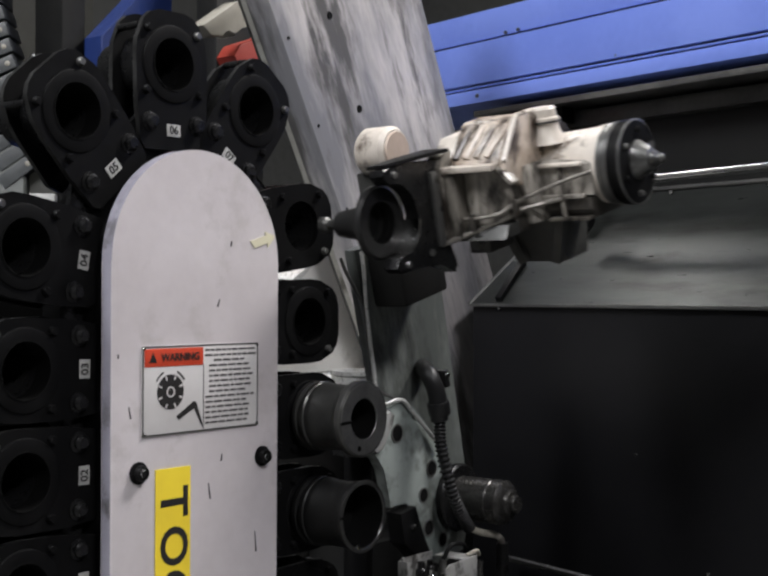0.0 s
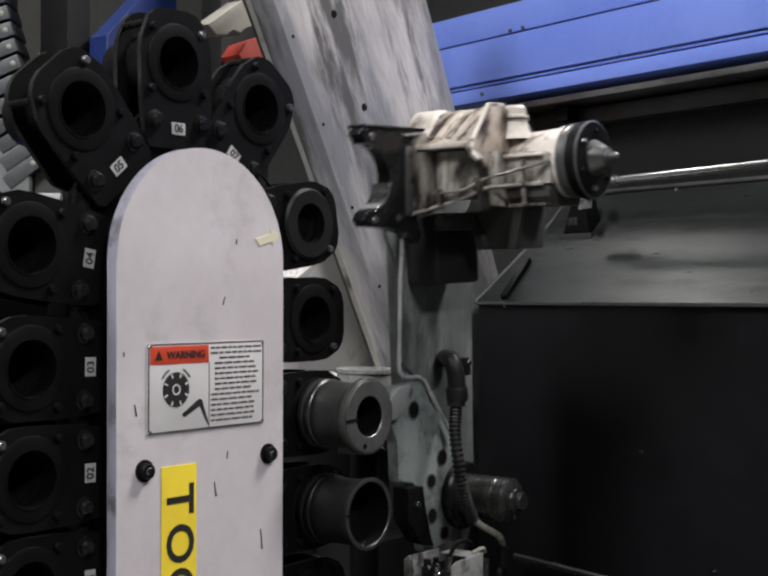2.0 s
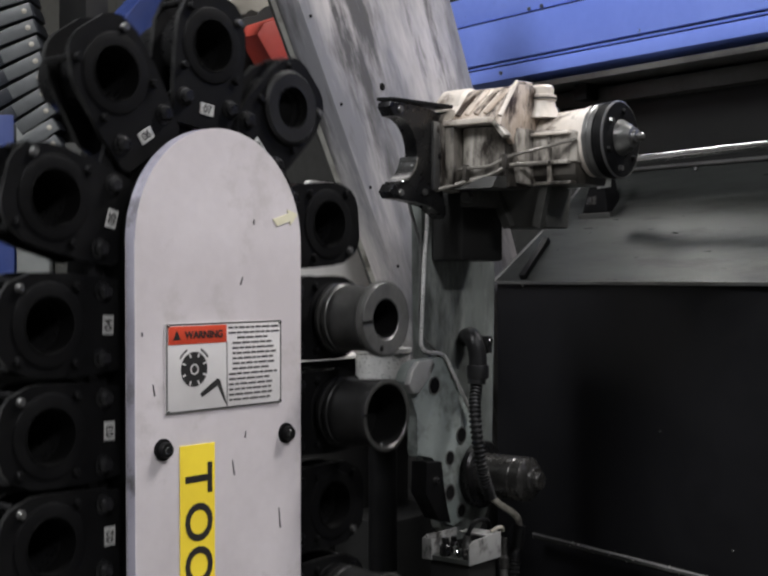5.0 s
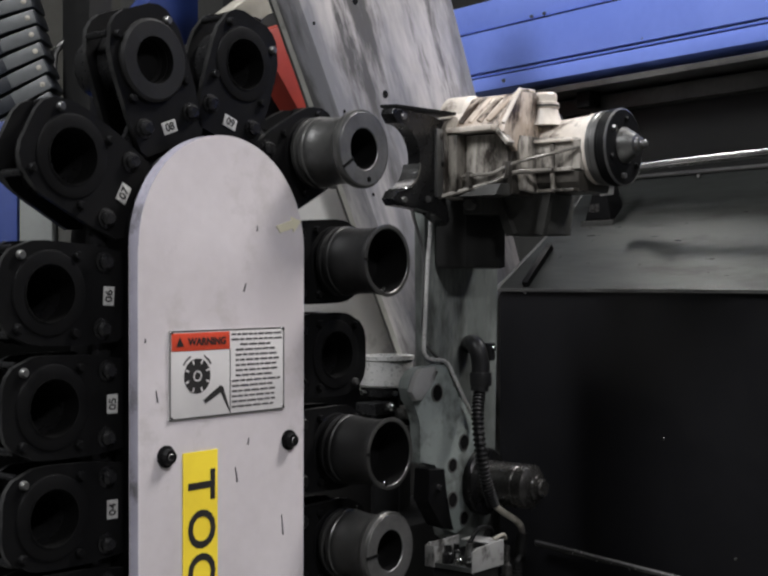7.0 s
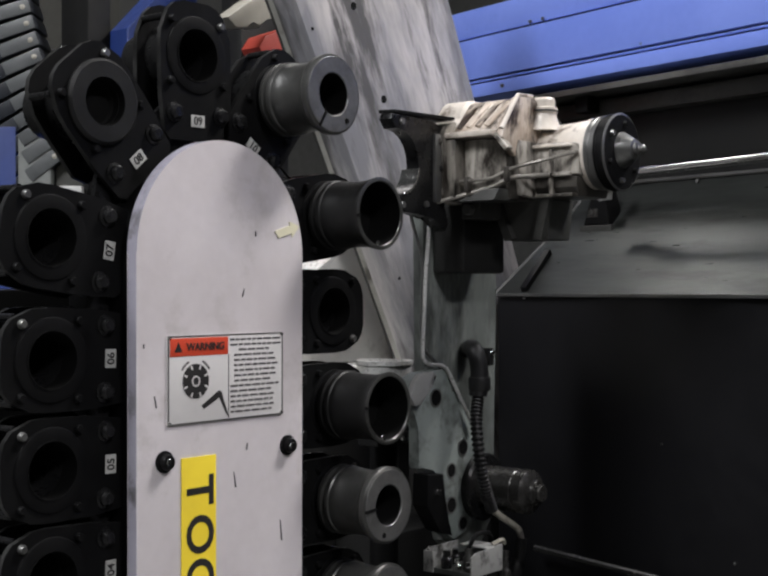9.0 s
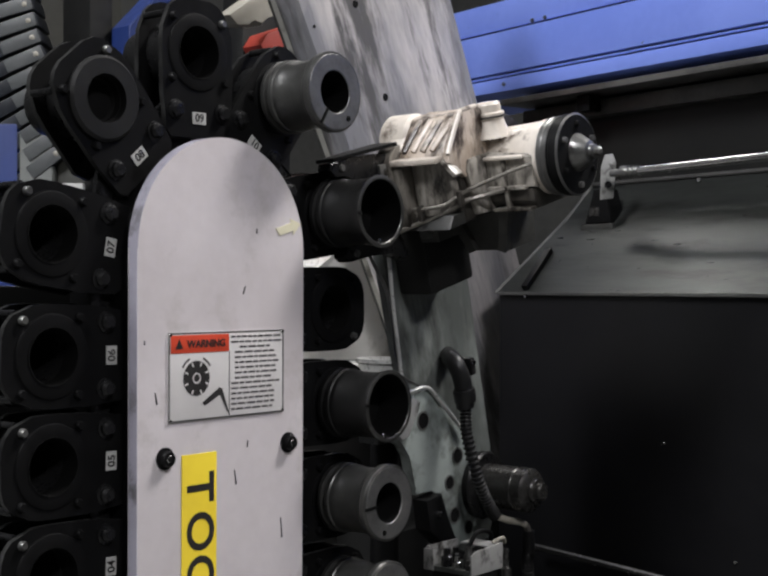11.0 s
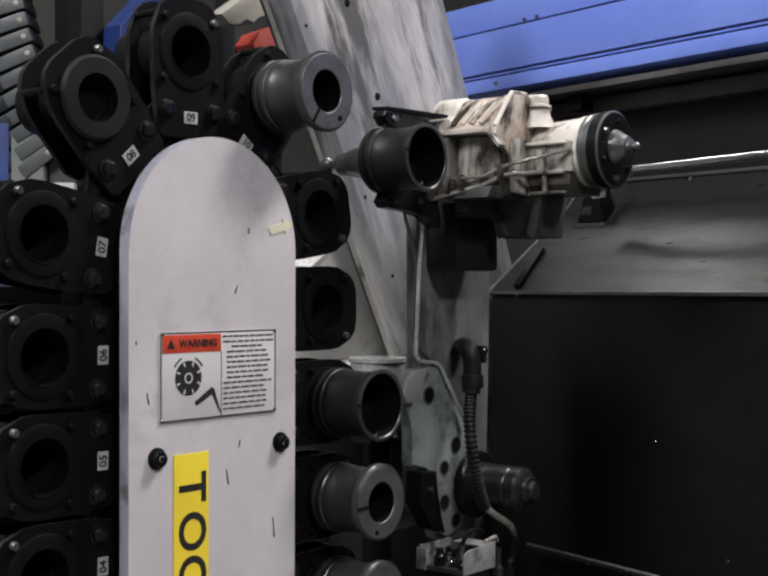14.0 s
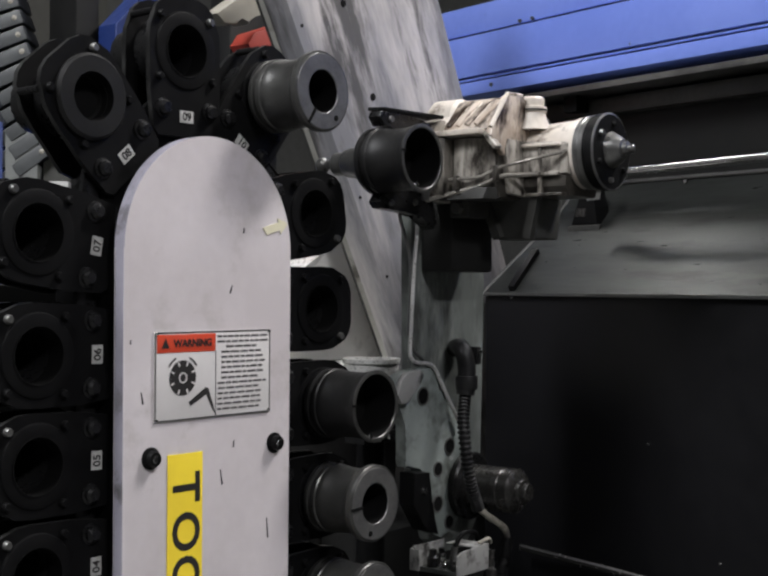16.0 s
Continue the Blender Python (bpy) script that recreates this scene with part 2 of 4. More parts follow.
def add_lathe(bm, profile, segments=40, m=None, close=False):
    """Turns (radius, along) points round the local Y axis."""
    rings = []
    for r, y in profile:
        rings.append([bm.verts.new((r * math.cos(a), y, r * math.sin(a)))
                      for a in (2 * math.pi * i / segments for i in range(segments))] if r > 1e-6 else [bm.verts.new((0, y, 0))])
    fresh = [v for ring in rings for v in ring]
    pairs = list(zip(rings, rings[1:])) + ([(rings[-1], rings[0])] if close else [])
    for a, b in pairs:
        for i in range(segments):
            j = (i + 1) % segments
            if len(a) == 1 and len(b) == 1:
                continue
            if len(a) == 1:
                bm.faces.new((a[0], b[i], b[j]))
            elif len(b) == 1:
                bm.faces.new((a[i], b[0], a[j]))
            else:
                bm.faces.new((a[i], b[i], b[j], a[j]))
    if m is not None:
        bmesh.ops.transform(bm, matrix=m, verts=fresh)
    return bm


def lathe(profile, segments=40, m=None, close=False):
    return add_lathe(bmesh.new(), profile, segments, m, close)


def add_prism(bm, outline, y0, y1, bevel=0.0, hole=None, segments=28):
    """An outline in x and z, drawn out from y0 to y1; hole: (x, z, radius) of a round opening right through."""
    n = len(outline)
    if not hole:
        a = [bm.verts.new((x, y0, z)) for x, z in outline]
        b = [bm.verts.new((x, y1, z)) for x, z in outline]
        fa, fb = bm.faces.new(a), bm.faces.new(b)
        sides = [bm.faces.new((a[i], a[(i + 1) % n], b[(i + 1) % n], b[i])) for i in range(n)]
        if bevel:
            bmesh.ops.bevel(bm, geom=list(set(fa.edges) | set(fb.edges)), offset=bevel, segments=2, affect="EDGES", profile=0.6)
        return bm
    hx, hz, hr = hole
    rim = []
    turns = sorted({round(2 * math.pi * i / segments, 5) for i in range(segments)} | {round(math.atan2(z - hz, x - hx) % (2 * math.pi), 5) for x, z in outline})
    segments = len(turns)
    for a in turns:
        dx, dz = math.cos(a), math.sin(a)
        best = None
        for (x1, z1), (x2, z2) in zip(outline, outline[1:] + outline[:1]):
            ex, ez = x2 - x1, z2 - z1
            det = dx * -ez + dz * ex
            if abs(det) < 1e-12:
                continue
            t = ((x1 - hx) * -ez + (z1 - hz) * ex) / det
            u = (dx * (z1 - hz) - dz * (x1 - hx)) / det
            if t > 0 and -1e-6 <= u <= 1 + 1e-6 and (best is None or t < best):
                best = t
        rim.append((hx + dx * best, hz + dz * best, hx + dx * hr, hz + dz * hr))
    out0 = [bm.verts.new((x, y0, z)) for x, z, _, _ in rim]
    in0 = [bm.verts.new((x, y0, z)) for _, _, x, z in rim]
    out1 = [bm.verts.new((x, y1, z)) for x, z, _, _ in rim]
    in1 = [bm.verts.new((x, y1, z)) for _, _, x, z in rim]
    for i in range(segments):
        j = (i + 1) % segments
        for q in ((out0, in0), (in0, in1), (in1, out1)):
            bm.faces.new((q[0][i], q[0][j], q[1][j], q[1][i]))
        bm.faces.new((out1[i], out1[j], out0[j], out0[i])).material_index = 1
    return bm


def prism(outline, y0, y1, bevel=0.0, hole=None):
    return add_prism(bmesh.new(), outline, y0, y1, bevel, hole)


def tube(points, radius, sides=10, rings=0, ring_radius=0.0, steps=6):
    """A round bar along a smooth curve through the points; rings: number of ribs along it."""
    pts = [Vector(p) for p in points]
    ext = [2 * pts[0] - pts[1], *pts, 2 * pts[-1] - pts[-2]]
    line = []
    count = max(steps, (rings * 4) // max(1, len(pts) - 1) + 1) if rings else steps
    for i in range(len(pts) - 1):
        p0, p1, p2, p3 = ext[i:i + 4]
        for k in range(count):
            t = k / count
            line.append(0.5 * ((2 * p1) + (p2 - p0) * t + (2 * p0 - 5 * p1 + 4 * p2 - p3) * t * t + (3 * p1 - p0 - 3 * p2 + p3) * t ** 3))
    line.append(pts[-1])
    bm = bmesh.new()
    previous, side = None, None
    for i, p in enumerate(line):
        way = (line[min(i + 1, len(line) - 1)] - line[max(i - 1, 0)]).normalized()
        side = way.orthogonal().normalized() if side is None else (side - way * side.dot(way)).normalized()
        up = way.cross(side)
        r = radius + (ring_radius if rings and (i % 4) < 2 else 0)
        ring = [bm.verts.new(p + r * (side * math.cos(a) + up * math.sin(a))) for a in (2 * math.pi * k / sides for k in range(sides))]
        if previous:
            for k in range(sides):
                bm.faces.new((previous[k], previous[(k + 1) % sides], ring[(k + 1) % sides], ring[k]))
        else:
            bm.faces.new(ring)
        previous = ring
    bm.faces.new(previous)
    return bm


def letters(name, text, height, m, material, parent, label="", bold=0.0):
    """Raised lettering; the text stands in the local x-z plane, facing -y, centred."""
    curve = bpy.data.curves.new(name, "FONT")
    curve.body, curve.size, curve.extrude, curve.align_x, curve.align_y = text, height * 1.38, 0.0004, "CENTER", "CENTER"
    curve.resolution_u, curve.offset = 4, bold
    temp = new("lettering", curve)
    me = bpy.data.meshes.new_from_object(temp)
    bpy.data.objects.remove(temp)
    me.transform(m @ pose(0, 0, 0, 90))
    me.materials.clear()
    me.materials.append(material)
    me.name = name
    ob = new(name, me)
    ob.parent = parent
    return tagged(ob, label) if label else ob


def arc(cx, cz, r, a0, a1, n):
    return [(cx + r * math.cos(radians(a0 + (a1 - a0) * i / n)), cz + r * math.sin(radians(a0 + (a1 - a0) * i / n))) for i in range(n + 1)]


# ---- hall ----
def setting():
    def slab(name, dims, material, label, category):
        ob = part(name, box(*dims, 0), material, None, smooth=False)
        return tagged(ob, label, category, kind="structure")
    slab("floor", (-6, 7, -7, 6, -0.2, 0), CONCRETE, "grey oil-stained concrete floor of a machine hall", "floor")
    slab("ceiling", (-6, 7, -7, 6, 5.2, 5.4), HALL, "dark painted hall ceiling", "ceiling")
    slab("wall_north", (-6, 7, 5.0, 5.2, 0, 5.2), HALL, "dim grey painted hall wall", "wall")
    slab("wall_south", (-6, 7, -6.2, -6.0, 0, 5.2), HALL, "dim grey painted hall wall", "wall")
    slab("wall_east", (6.0, 6.2, -6, 5, 0, 5.2), HALL, "dim grey painted hall wall", "wall")
    slab("wall_west", (-5.2, -5.0, -6, 5, 0, 5.2), HALL, "dim grey painted hall wall", "wall")
    # The last fixture only houses the added front fill.
    for lx, ly, lz, sx, sy, watts, tone in LAMPS:
        fixture = thing("ceiling_light", "flat white ceiling light, switched on", "lamp", "ceiling lights", m=pose(lx, ly, lz + 0.02))
        part("housing", box(-sx / 2 - .05, sx / 2 + .05, -sy / 2 - .05, sy / 2 + .05, 0.012, 0.13, 0.01), WHITE, fixture)
        part("diffuser", box(-sx / 2, sx / 2, -sy / 2, sy / 2, 0.0, 0.01, 0.002), GLOW, fixture)


setting()

# ---- tool magazine ----
CX, CZ, COVER_Y, HALF = 1.248, 1.648, 1.306, 0.159


def magazine():
    root = thing("tool_magazine", "white stadium-shaped cover of a chain tool magazine with warning sign", "machine", m=pose(CX, COVER_Y, CZ))
    outline = arc(0, 0, HALF, 180, 0, 40) + [(HALF, -1.35), (-HALF, -1.35)]
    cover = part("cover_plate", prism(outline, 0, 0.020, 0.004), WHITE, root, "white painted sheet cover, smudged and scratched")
    # Side faces take a darker white: their shade is in the colour, with scuffs.
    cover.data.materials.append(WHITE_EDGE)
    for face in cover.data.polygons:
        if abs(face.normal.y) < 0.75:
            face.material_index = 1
    inner = arc(0, 0, HALF - 0.012, 180, 0, 40) + [(HALF - 0.012, -1.35), (-HALF + 0.012, -1.35)]
    part("chain_guide", prism(inner, 0.022, 0.16, 0.003), BLACK, root, "black oily chain guide")
    part("rear_frame", box(-0.30, 0.20, 0.20, 0.26, -1.35, -0.05, 0.006), HALL_DARK, root, "black magazine frame behind the chain")
    part("foot", box(-0.25, 0.25, -0.01, 0.30, -CZ, -1.35, 0.006), HALL_DARK, root, "black steel pedestal")
    for x, z in ((-0.113, -0.281), (0.125, -0.281)):
        bolt = part("cover_bolt", lathe([(0, -0.012), (0.0095, -0.012), (0.011, -0.009), (0.011, -0.004), (0.015, -0.003), (0.015, 0.002), (0, 0.002)],
                                        24, pose(x, 0, z)), BLACK, root, "black socket head bolt with washer")
        part("socket", lathe([(0, -0.0125), (0.005, -0.0125), (0.0055, -0.012), (0, -0.0118)], 6, pose(x, 0, z)), STEEL, bolt)
    # warning sign, drawn about its own origin
    sign = part("warning_sign", box(-0.102, 0.120, -0.0022, 0.0006, -0.230, -0.109, 0.0008), SIGN, root, "white warning plate with a red heading")
    sign.location = (-0.006, 0, -0.004)
    part("sign_border", frame_outline(-0.102, 0.120, -0.230, -0.109, 0.0022, -0.0026), RAIL, sign)
    part("red_heading", box(-0.0985, 0.009, -0.0030, -0.0022, -0.137, -0.1125, 0.0002), SIGN_RED, sign, "red heading strip")
    letters("heading_word", "WARNING", 0.0105, pose(-0.034, -0.0034, -0.1252), INK, sign, "black word WARNING", bold=0.0004)
    part("warning_triangle", prism([(-0.091, -0.131), (-0.077, -0.131), (-0.084, -0.1175)], -0.0036, -0.003), INK, sign)
    part("divider", box(0.0095, 0.0105, -0.0027, -0.0022, -0.228, -0.137, 0), PALE_INK, sign)
    part("wheel_symbol", lathe([(0.024, -0.0030), (0.024, -0.0022), (0.0165, -0.0022), (0.0165, -0.0030)], 36, pose(-0.052, 0, -0.172), True), INK, sign, "black wheel symbol")
    part("wheel_disc", lathe([(0, -0.0028), (0.0166, -0.0028), (0.0166, -0.0022), (0, -0.0022)], 32, pose(-0.052, 0, -0.172)), INK, sign)
    part("wheel_hub", lathe([(0.0075, -0.0034), (0.0075, -0.0022), (0.0055, -0.0022), (0.0055, -0.0034)], 28, pose(-0.052, 0, -0.172), True), SIGN, sign)
    for k in range(8):
        a = radians(22.5 + 45 * k)
        part("wheel_tick", box(-0.0012, 0.0012, -0.0034, -0.003, 0.0172, 0.0232, 0), SIGN, sign).matrix_local = pose(-0.052, 0, -0.172) @ pose(0, 0, 0, 0, math.degrees(a))
    for sgn in (-1, 1):
        bars = part("rotation_arrow", prism(arc(0, 0, 0.031, 90 + sgn * 25, 90 + sgn * 58, 5) + arc(0, 0, 0.0285, 90 + sgn * 58, 90 + sgn * 25, 5), -0.0030, -0.0022), PALE_INK, sign)
        bars.matrix_local = pose(-0.052, 0, -0.172)
    # the rest of the drawing as a plain slanted bar
    part("slanted_bar", prism([(-0.041, -0.206), (-0.009, -0.187), (-0.004, -0.189), (0.010, -0.226), (0.004, -0.218), (-0.008, -0.197), (-0.037, -0.211)], -0.0030, -0.0022), INK, sign, "black slanted bar of the drawing")
    rng = random.Random(4)
    z = -0.117
    for row in range(15):
        left = 0.013 if row < 2 else (0.030 if row == 2 else rng.choice((0.014, 0.021, 0.021)))
        right = 0.115 if row < 2 else (0.098 if row == 2 else rng.uniform(0.094, 0.114))
        x = left
        while x < right - 0.006:
            w = min(rng.uniform(0.006, 0.017), right - x)
            part("print_bar", box(x, x + w, -0.0027, -0.0022, z - 0.0014, z + 0.0014, 0), PALE_INK, sign, smooth=False)
            x += w + 0.0026
        z -= 0.0073
    for x, zz in ((-0.099, -0.112), (0.117, -0.112), (-0.099, -0.227), (0.117, -0.227)):
        part("rivet", lathe([(0, -0.0045), (0.0016, -0.0042), (0.0026, -0.0022), (0, -0.0022)], 12, pose(x, 0, zz)), STEEL, sign)
    # yellow sticker
    tape = part("yellow_sticker", box(-0.077, -0.013, -0.0016, 0.0004, -1.30, -0.276, 0.0003), YELLOW, root, "yellow sticker strip with black capitals")
    tape.location = (-0.006, 0, -0.004)
    for text, z in (("T", -0.323), ("O", -0.383), ("O", -0.443)):
        letters("capital_letter", text, 0.050, pose(-0.046, -0.0018, z, 0, 90, 0), INK, tape, bold=0.0013)
    arrow = [(-0.018, -0.006), (0.010, -0.006), (0.010, -0.012), (0.030, 0.0), (0.010, 0.012), (0.010, 0.006), (-0.024, 0.006)]
    part("arrow_sticker", prism(arrow, -0.0014, 0.0004), CREAM, root, "cream arrow sticker").matrix_local = pose(0.123, 0, 0.036, 0, -16, 0)
    # scratches in the paint
    for x, z, length, lean in ((0.035, -0.055, 0.012, 20), (-0.128, -0.200, 0.016, -12), (0.042, -0.275, 0.010, 10), (0.112, -0.405, 0.030, -6), (0.018, -0.32, 0.022, -10), (0.06, 0.03, 0.008, 5), (-0.148, -0.125, 0.006, 0)):
        part("scratch", prism([(-0.0012, -length / 2), (0.0014, -length / 2), (0.0008, length / 2), (-0.0006, length / 2)], -0.0006, 0.0004), INK, root).matrix_local = pose(x, 0, z, 0, lean, 0)
    return root


def frame_outline(x0, x1, z0, z1, w, y):
    bm = bmesh.new()
    for a, b, c, d in ((x0, x1, z1 - w, z1), (x0, x1, z0, z0 + w), (x0, x0 + w, z0 + w, z1 - w), (x1 - w, x1, z0 + w, z1 - w)):
        add_box(bm, a, b, y, y + 0.0006, c, d)
    return bm


magazine()

# ---- chain pots ----
POT_Y = 1.35


def pot_parts(root):
    top = [(0.067, 0.006), (0.065, 0.030), (0.052, 0.060), (0.040, 0.070), (0.024, 0.075), (-0.024, 0.075), (-0.040, 0.070), (-0.052, 0.060), (-0.065, 0.030), (-0.067, 0.006)]
    plate = [(-0.052, -0.122), (0.052, -0.122), (0.060, -0.112), (0.066, -0.06)] + top + [(-0.066, -0.06), (-0.060, -0.112)]
    rear = [(-0.056, -0.09), (0.056, -0.09), (0.068, -0.07)] + top + [(-0.068, -0.07)]
    part("front_plate", prism(plate, 0, 0.008, 0, (0, 0, 0.0395)), BLACK, root, rim=WORN_EDGE)
    part("rear_plate", prism(rear, 0.050, 0.058, 0, (0, 0, 0.042)), BLACK, root, rim=WORN_EDGE)
    part("barrel", lathe([(0.053, 0.008), (0.053, 0.050), (0.048, 0.065), (0.042, 0.115), (0.028, 0.12), (0.028, 0.112), (0.0385, 0.008)], 32), OILED, root)
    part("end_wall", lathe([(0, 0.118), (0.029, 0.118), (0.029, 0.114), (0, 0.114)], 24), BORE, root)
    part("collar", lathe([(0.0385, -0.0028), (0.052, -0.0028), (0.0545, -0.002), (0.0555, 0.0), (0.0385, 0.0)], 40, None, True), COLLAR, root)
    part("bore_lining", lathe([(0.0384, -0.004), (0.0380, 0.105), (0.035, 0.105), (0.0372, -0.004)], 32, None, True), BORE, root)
    for x, z in ((0.060, 0.050), (-0.060, 0.050)):
        part("spacer_rod", lathe([(0, 0.008), (0.005, 0.008), (0.005, 0.050), (0, 0.050)], 10, pose(x * 0.9, 0, z)), OILED, root)
    part("link_plate", box(-0.047, 0.047, 0.010, 0.048, -0.140, -0.09, 0.005), BLACK, root)
    for x in (-0.044, 0.044):
        part("link_pin", lathe([(0, -0.012), (0.007, -0.012), (0.0105, -0.008), (0.0105, -0.003), (0.014, -0.002), (0.014, 0.02), (0, 0.02)], 20, pose(x, 0, -0.084)), OILED, root)
    part("side_link", box(0.036, 0.104, 0.012, 0.020, -0.100, -0.068, 0.008), OILED, root)
    for x, z in ((0.046, 0.046), (-0.046, 0.046), (0.050, -0.040), (-0.050, -0.040)):
        part("screw", lathe([(0, -0.007), (0.0045, -0.007), (0.006, -0.004), (0.0062, 0.0), (0, 0.0)], 12, pose(x, 0, z)), RAIL if x > 0 and z > 0 else BLACK, root)


SLEEVES = {6: "ring", 7: "open", 9: "open", 10: "ring", 11: "ring", 12: "open"}
pots = {}
first = None
for n in range(-3, 13):
    shown = f"{n + 4:02d}"
    words = f"black oily chain pot with white tag {shown}"
    if first is None:
        pot = thing("tool_pot", words, "tool pot", "chain pots")
        pot_parts(pot)
        first = pot
    else:
        pot = copy_thing(first, Matrix())
        tagged(pot, words)
    pots[n] = pot
for piece in list(pots[4].children):
    if piece.name.startswith(("collar", "bore_lining", "end_wall")):
        bpy.data.objects.remove(piece)
for n, pot in pots.items():
    tag = part("number_tag", box(-0.0125, 0.0125, -0.0015, 0.0005, -0.102, -0.085, 0.0004), TAG, pot, "white number tag")
    letters("tag_number", f"{n + 4:02d}", 0.012, pose(0, -0.0018, -0.0935), INK, tag, bold=0.0003)


def tool_sleeve(kind):
    ring = kind == "ring"
    tool = thing("tool_sleeve", "gunmetal tool sleeve with a ground ring face" if ring else "blackened tool sleeve with a wide open bore", "tool holder", "tool sleeves")
    skin = SLEEVE if ring else DARK_SLEEVE
    part("flange", lathe([(0, -0.009), (0.053, -0.009), (0.055, -0.012), (0.055, -0.018), (0.050, -0.020), (0.050, -0.024), (0.055, -0.026), (0.055, -0.032), (0.052, -0.035), (0.030, -0.035)], 40), skin, tool)
    bore = 0.031 if ring else 0.0485
    end = [(0.030, -0.034), (0.0530, -0.034), (0.0530, -0.044), (0.0515, -0.047), (0.0510, -0.074), (0.0513, -0.087)]
    if ring:
        end += [(0.0530, -0.092), (0.0560, -0.096), (0.0592, -0.100), (0.0595, -0.109), (0.058, -0.111), (0.056, -0.1115)]
    else:
        end += [(0.0525, -0.096), (0.0555, -0.109), (0.0550, -0.111), (0.0540, -0.1115)]
    part("body", lathe(end + [(bore + 0.001, -0.1115)], 48), skin, tool)
    part("ring_face", lathe([(bore, -0.1105), (bore + 0.0015, -0.1120), (0.055 if ring else 0.0535, -0.1120), (0.0560, -0.1112)], 48), FACE if ring else SLEEVE, tool, "ground steel ring face" if ring else "")
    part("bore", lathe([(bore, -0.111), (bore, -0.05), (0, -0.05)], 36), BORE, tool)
    part("slot", box(-0.0022, 0.0022, -0.1135, -0.1112, -0.057, -bore, 0), BORE, tool, smooth=False).matrix_local = pose(0, 0, 0, 0, -4 if ring else 4, 0)
    part("shank", lathe([(0, 0.075), (0.016, 0.075), (0.020, 0.07), (0.020, 0.05), (0.024, 0.045), (0.0315, -0.015), (0, -0.015)], 32), SLEEVE, tool)
    part("pull_stud", lathe([(0, 0.112), (0.010, 0.112), (0.013, 0.108), (0.013, 0.098), (0.008, 0.094), (0.008, 0.084), (0.012, 0.080), (0.012, 0.074), (0, 0.074)], 20), SLEEVE, tool)
    part("set_screw", lathe([(0, -0.1135), (0.004, -0.1132), (0.0048, -0.111), (0, -0.111)], 12, pose(0.045, 0, -0.012)), BORE if ring else STEEL, tool)
    return tool


tools = {n: tool_sleeve(kind) for n, kind in SLEEVES.items()}


def short_holder():
    tool = thing("short_tool_holder", "black short tool holder with an open bore", "tool holder")
    part("flange", lathe([(0.0325, -0.009), (0.053, -0.009), (0.057, -0.005), (0.057, -0.001), (0.0325, -0.001)], 40, None, True), DARK_SLEEVE, tool)
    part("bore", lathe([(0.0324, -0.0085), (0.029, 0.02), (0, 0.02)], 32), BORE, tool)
    part("shank", lathe([(0, 0.075), (0.020, 0.07), (0.024, 0.045), (0.0318, 0.002), (0.0303, 0.002)], 32), DARK_SLEEVE, tool)
    part("pull_stud", lathe([(0, 0.112), (0.013, 0.108), (0.013, 0.098), (0.008, 0.094), (0.008, 0.084), (0.012, 0.074), (0, 0.074)], 20), SLEEVE, tool)
    return tool


holder = short_holder()

# ---- swing arm ----
PIVOT = (1.934, 1.358, 1.234)
AXIS_UP = 0.600


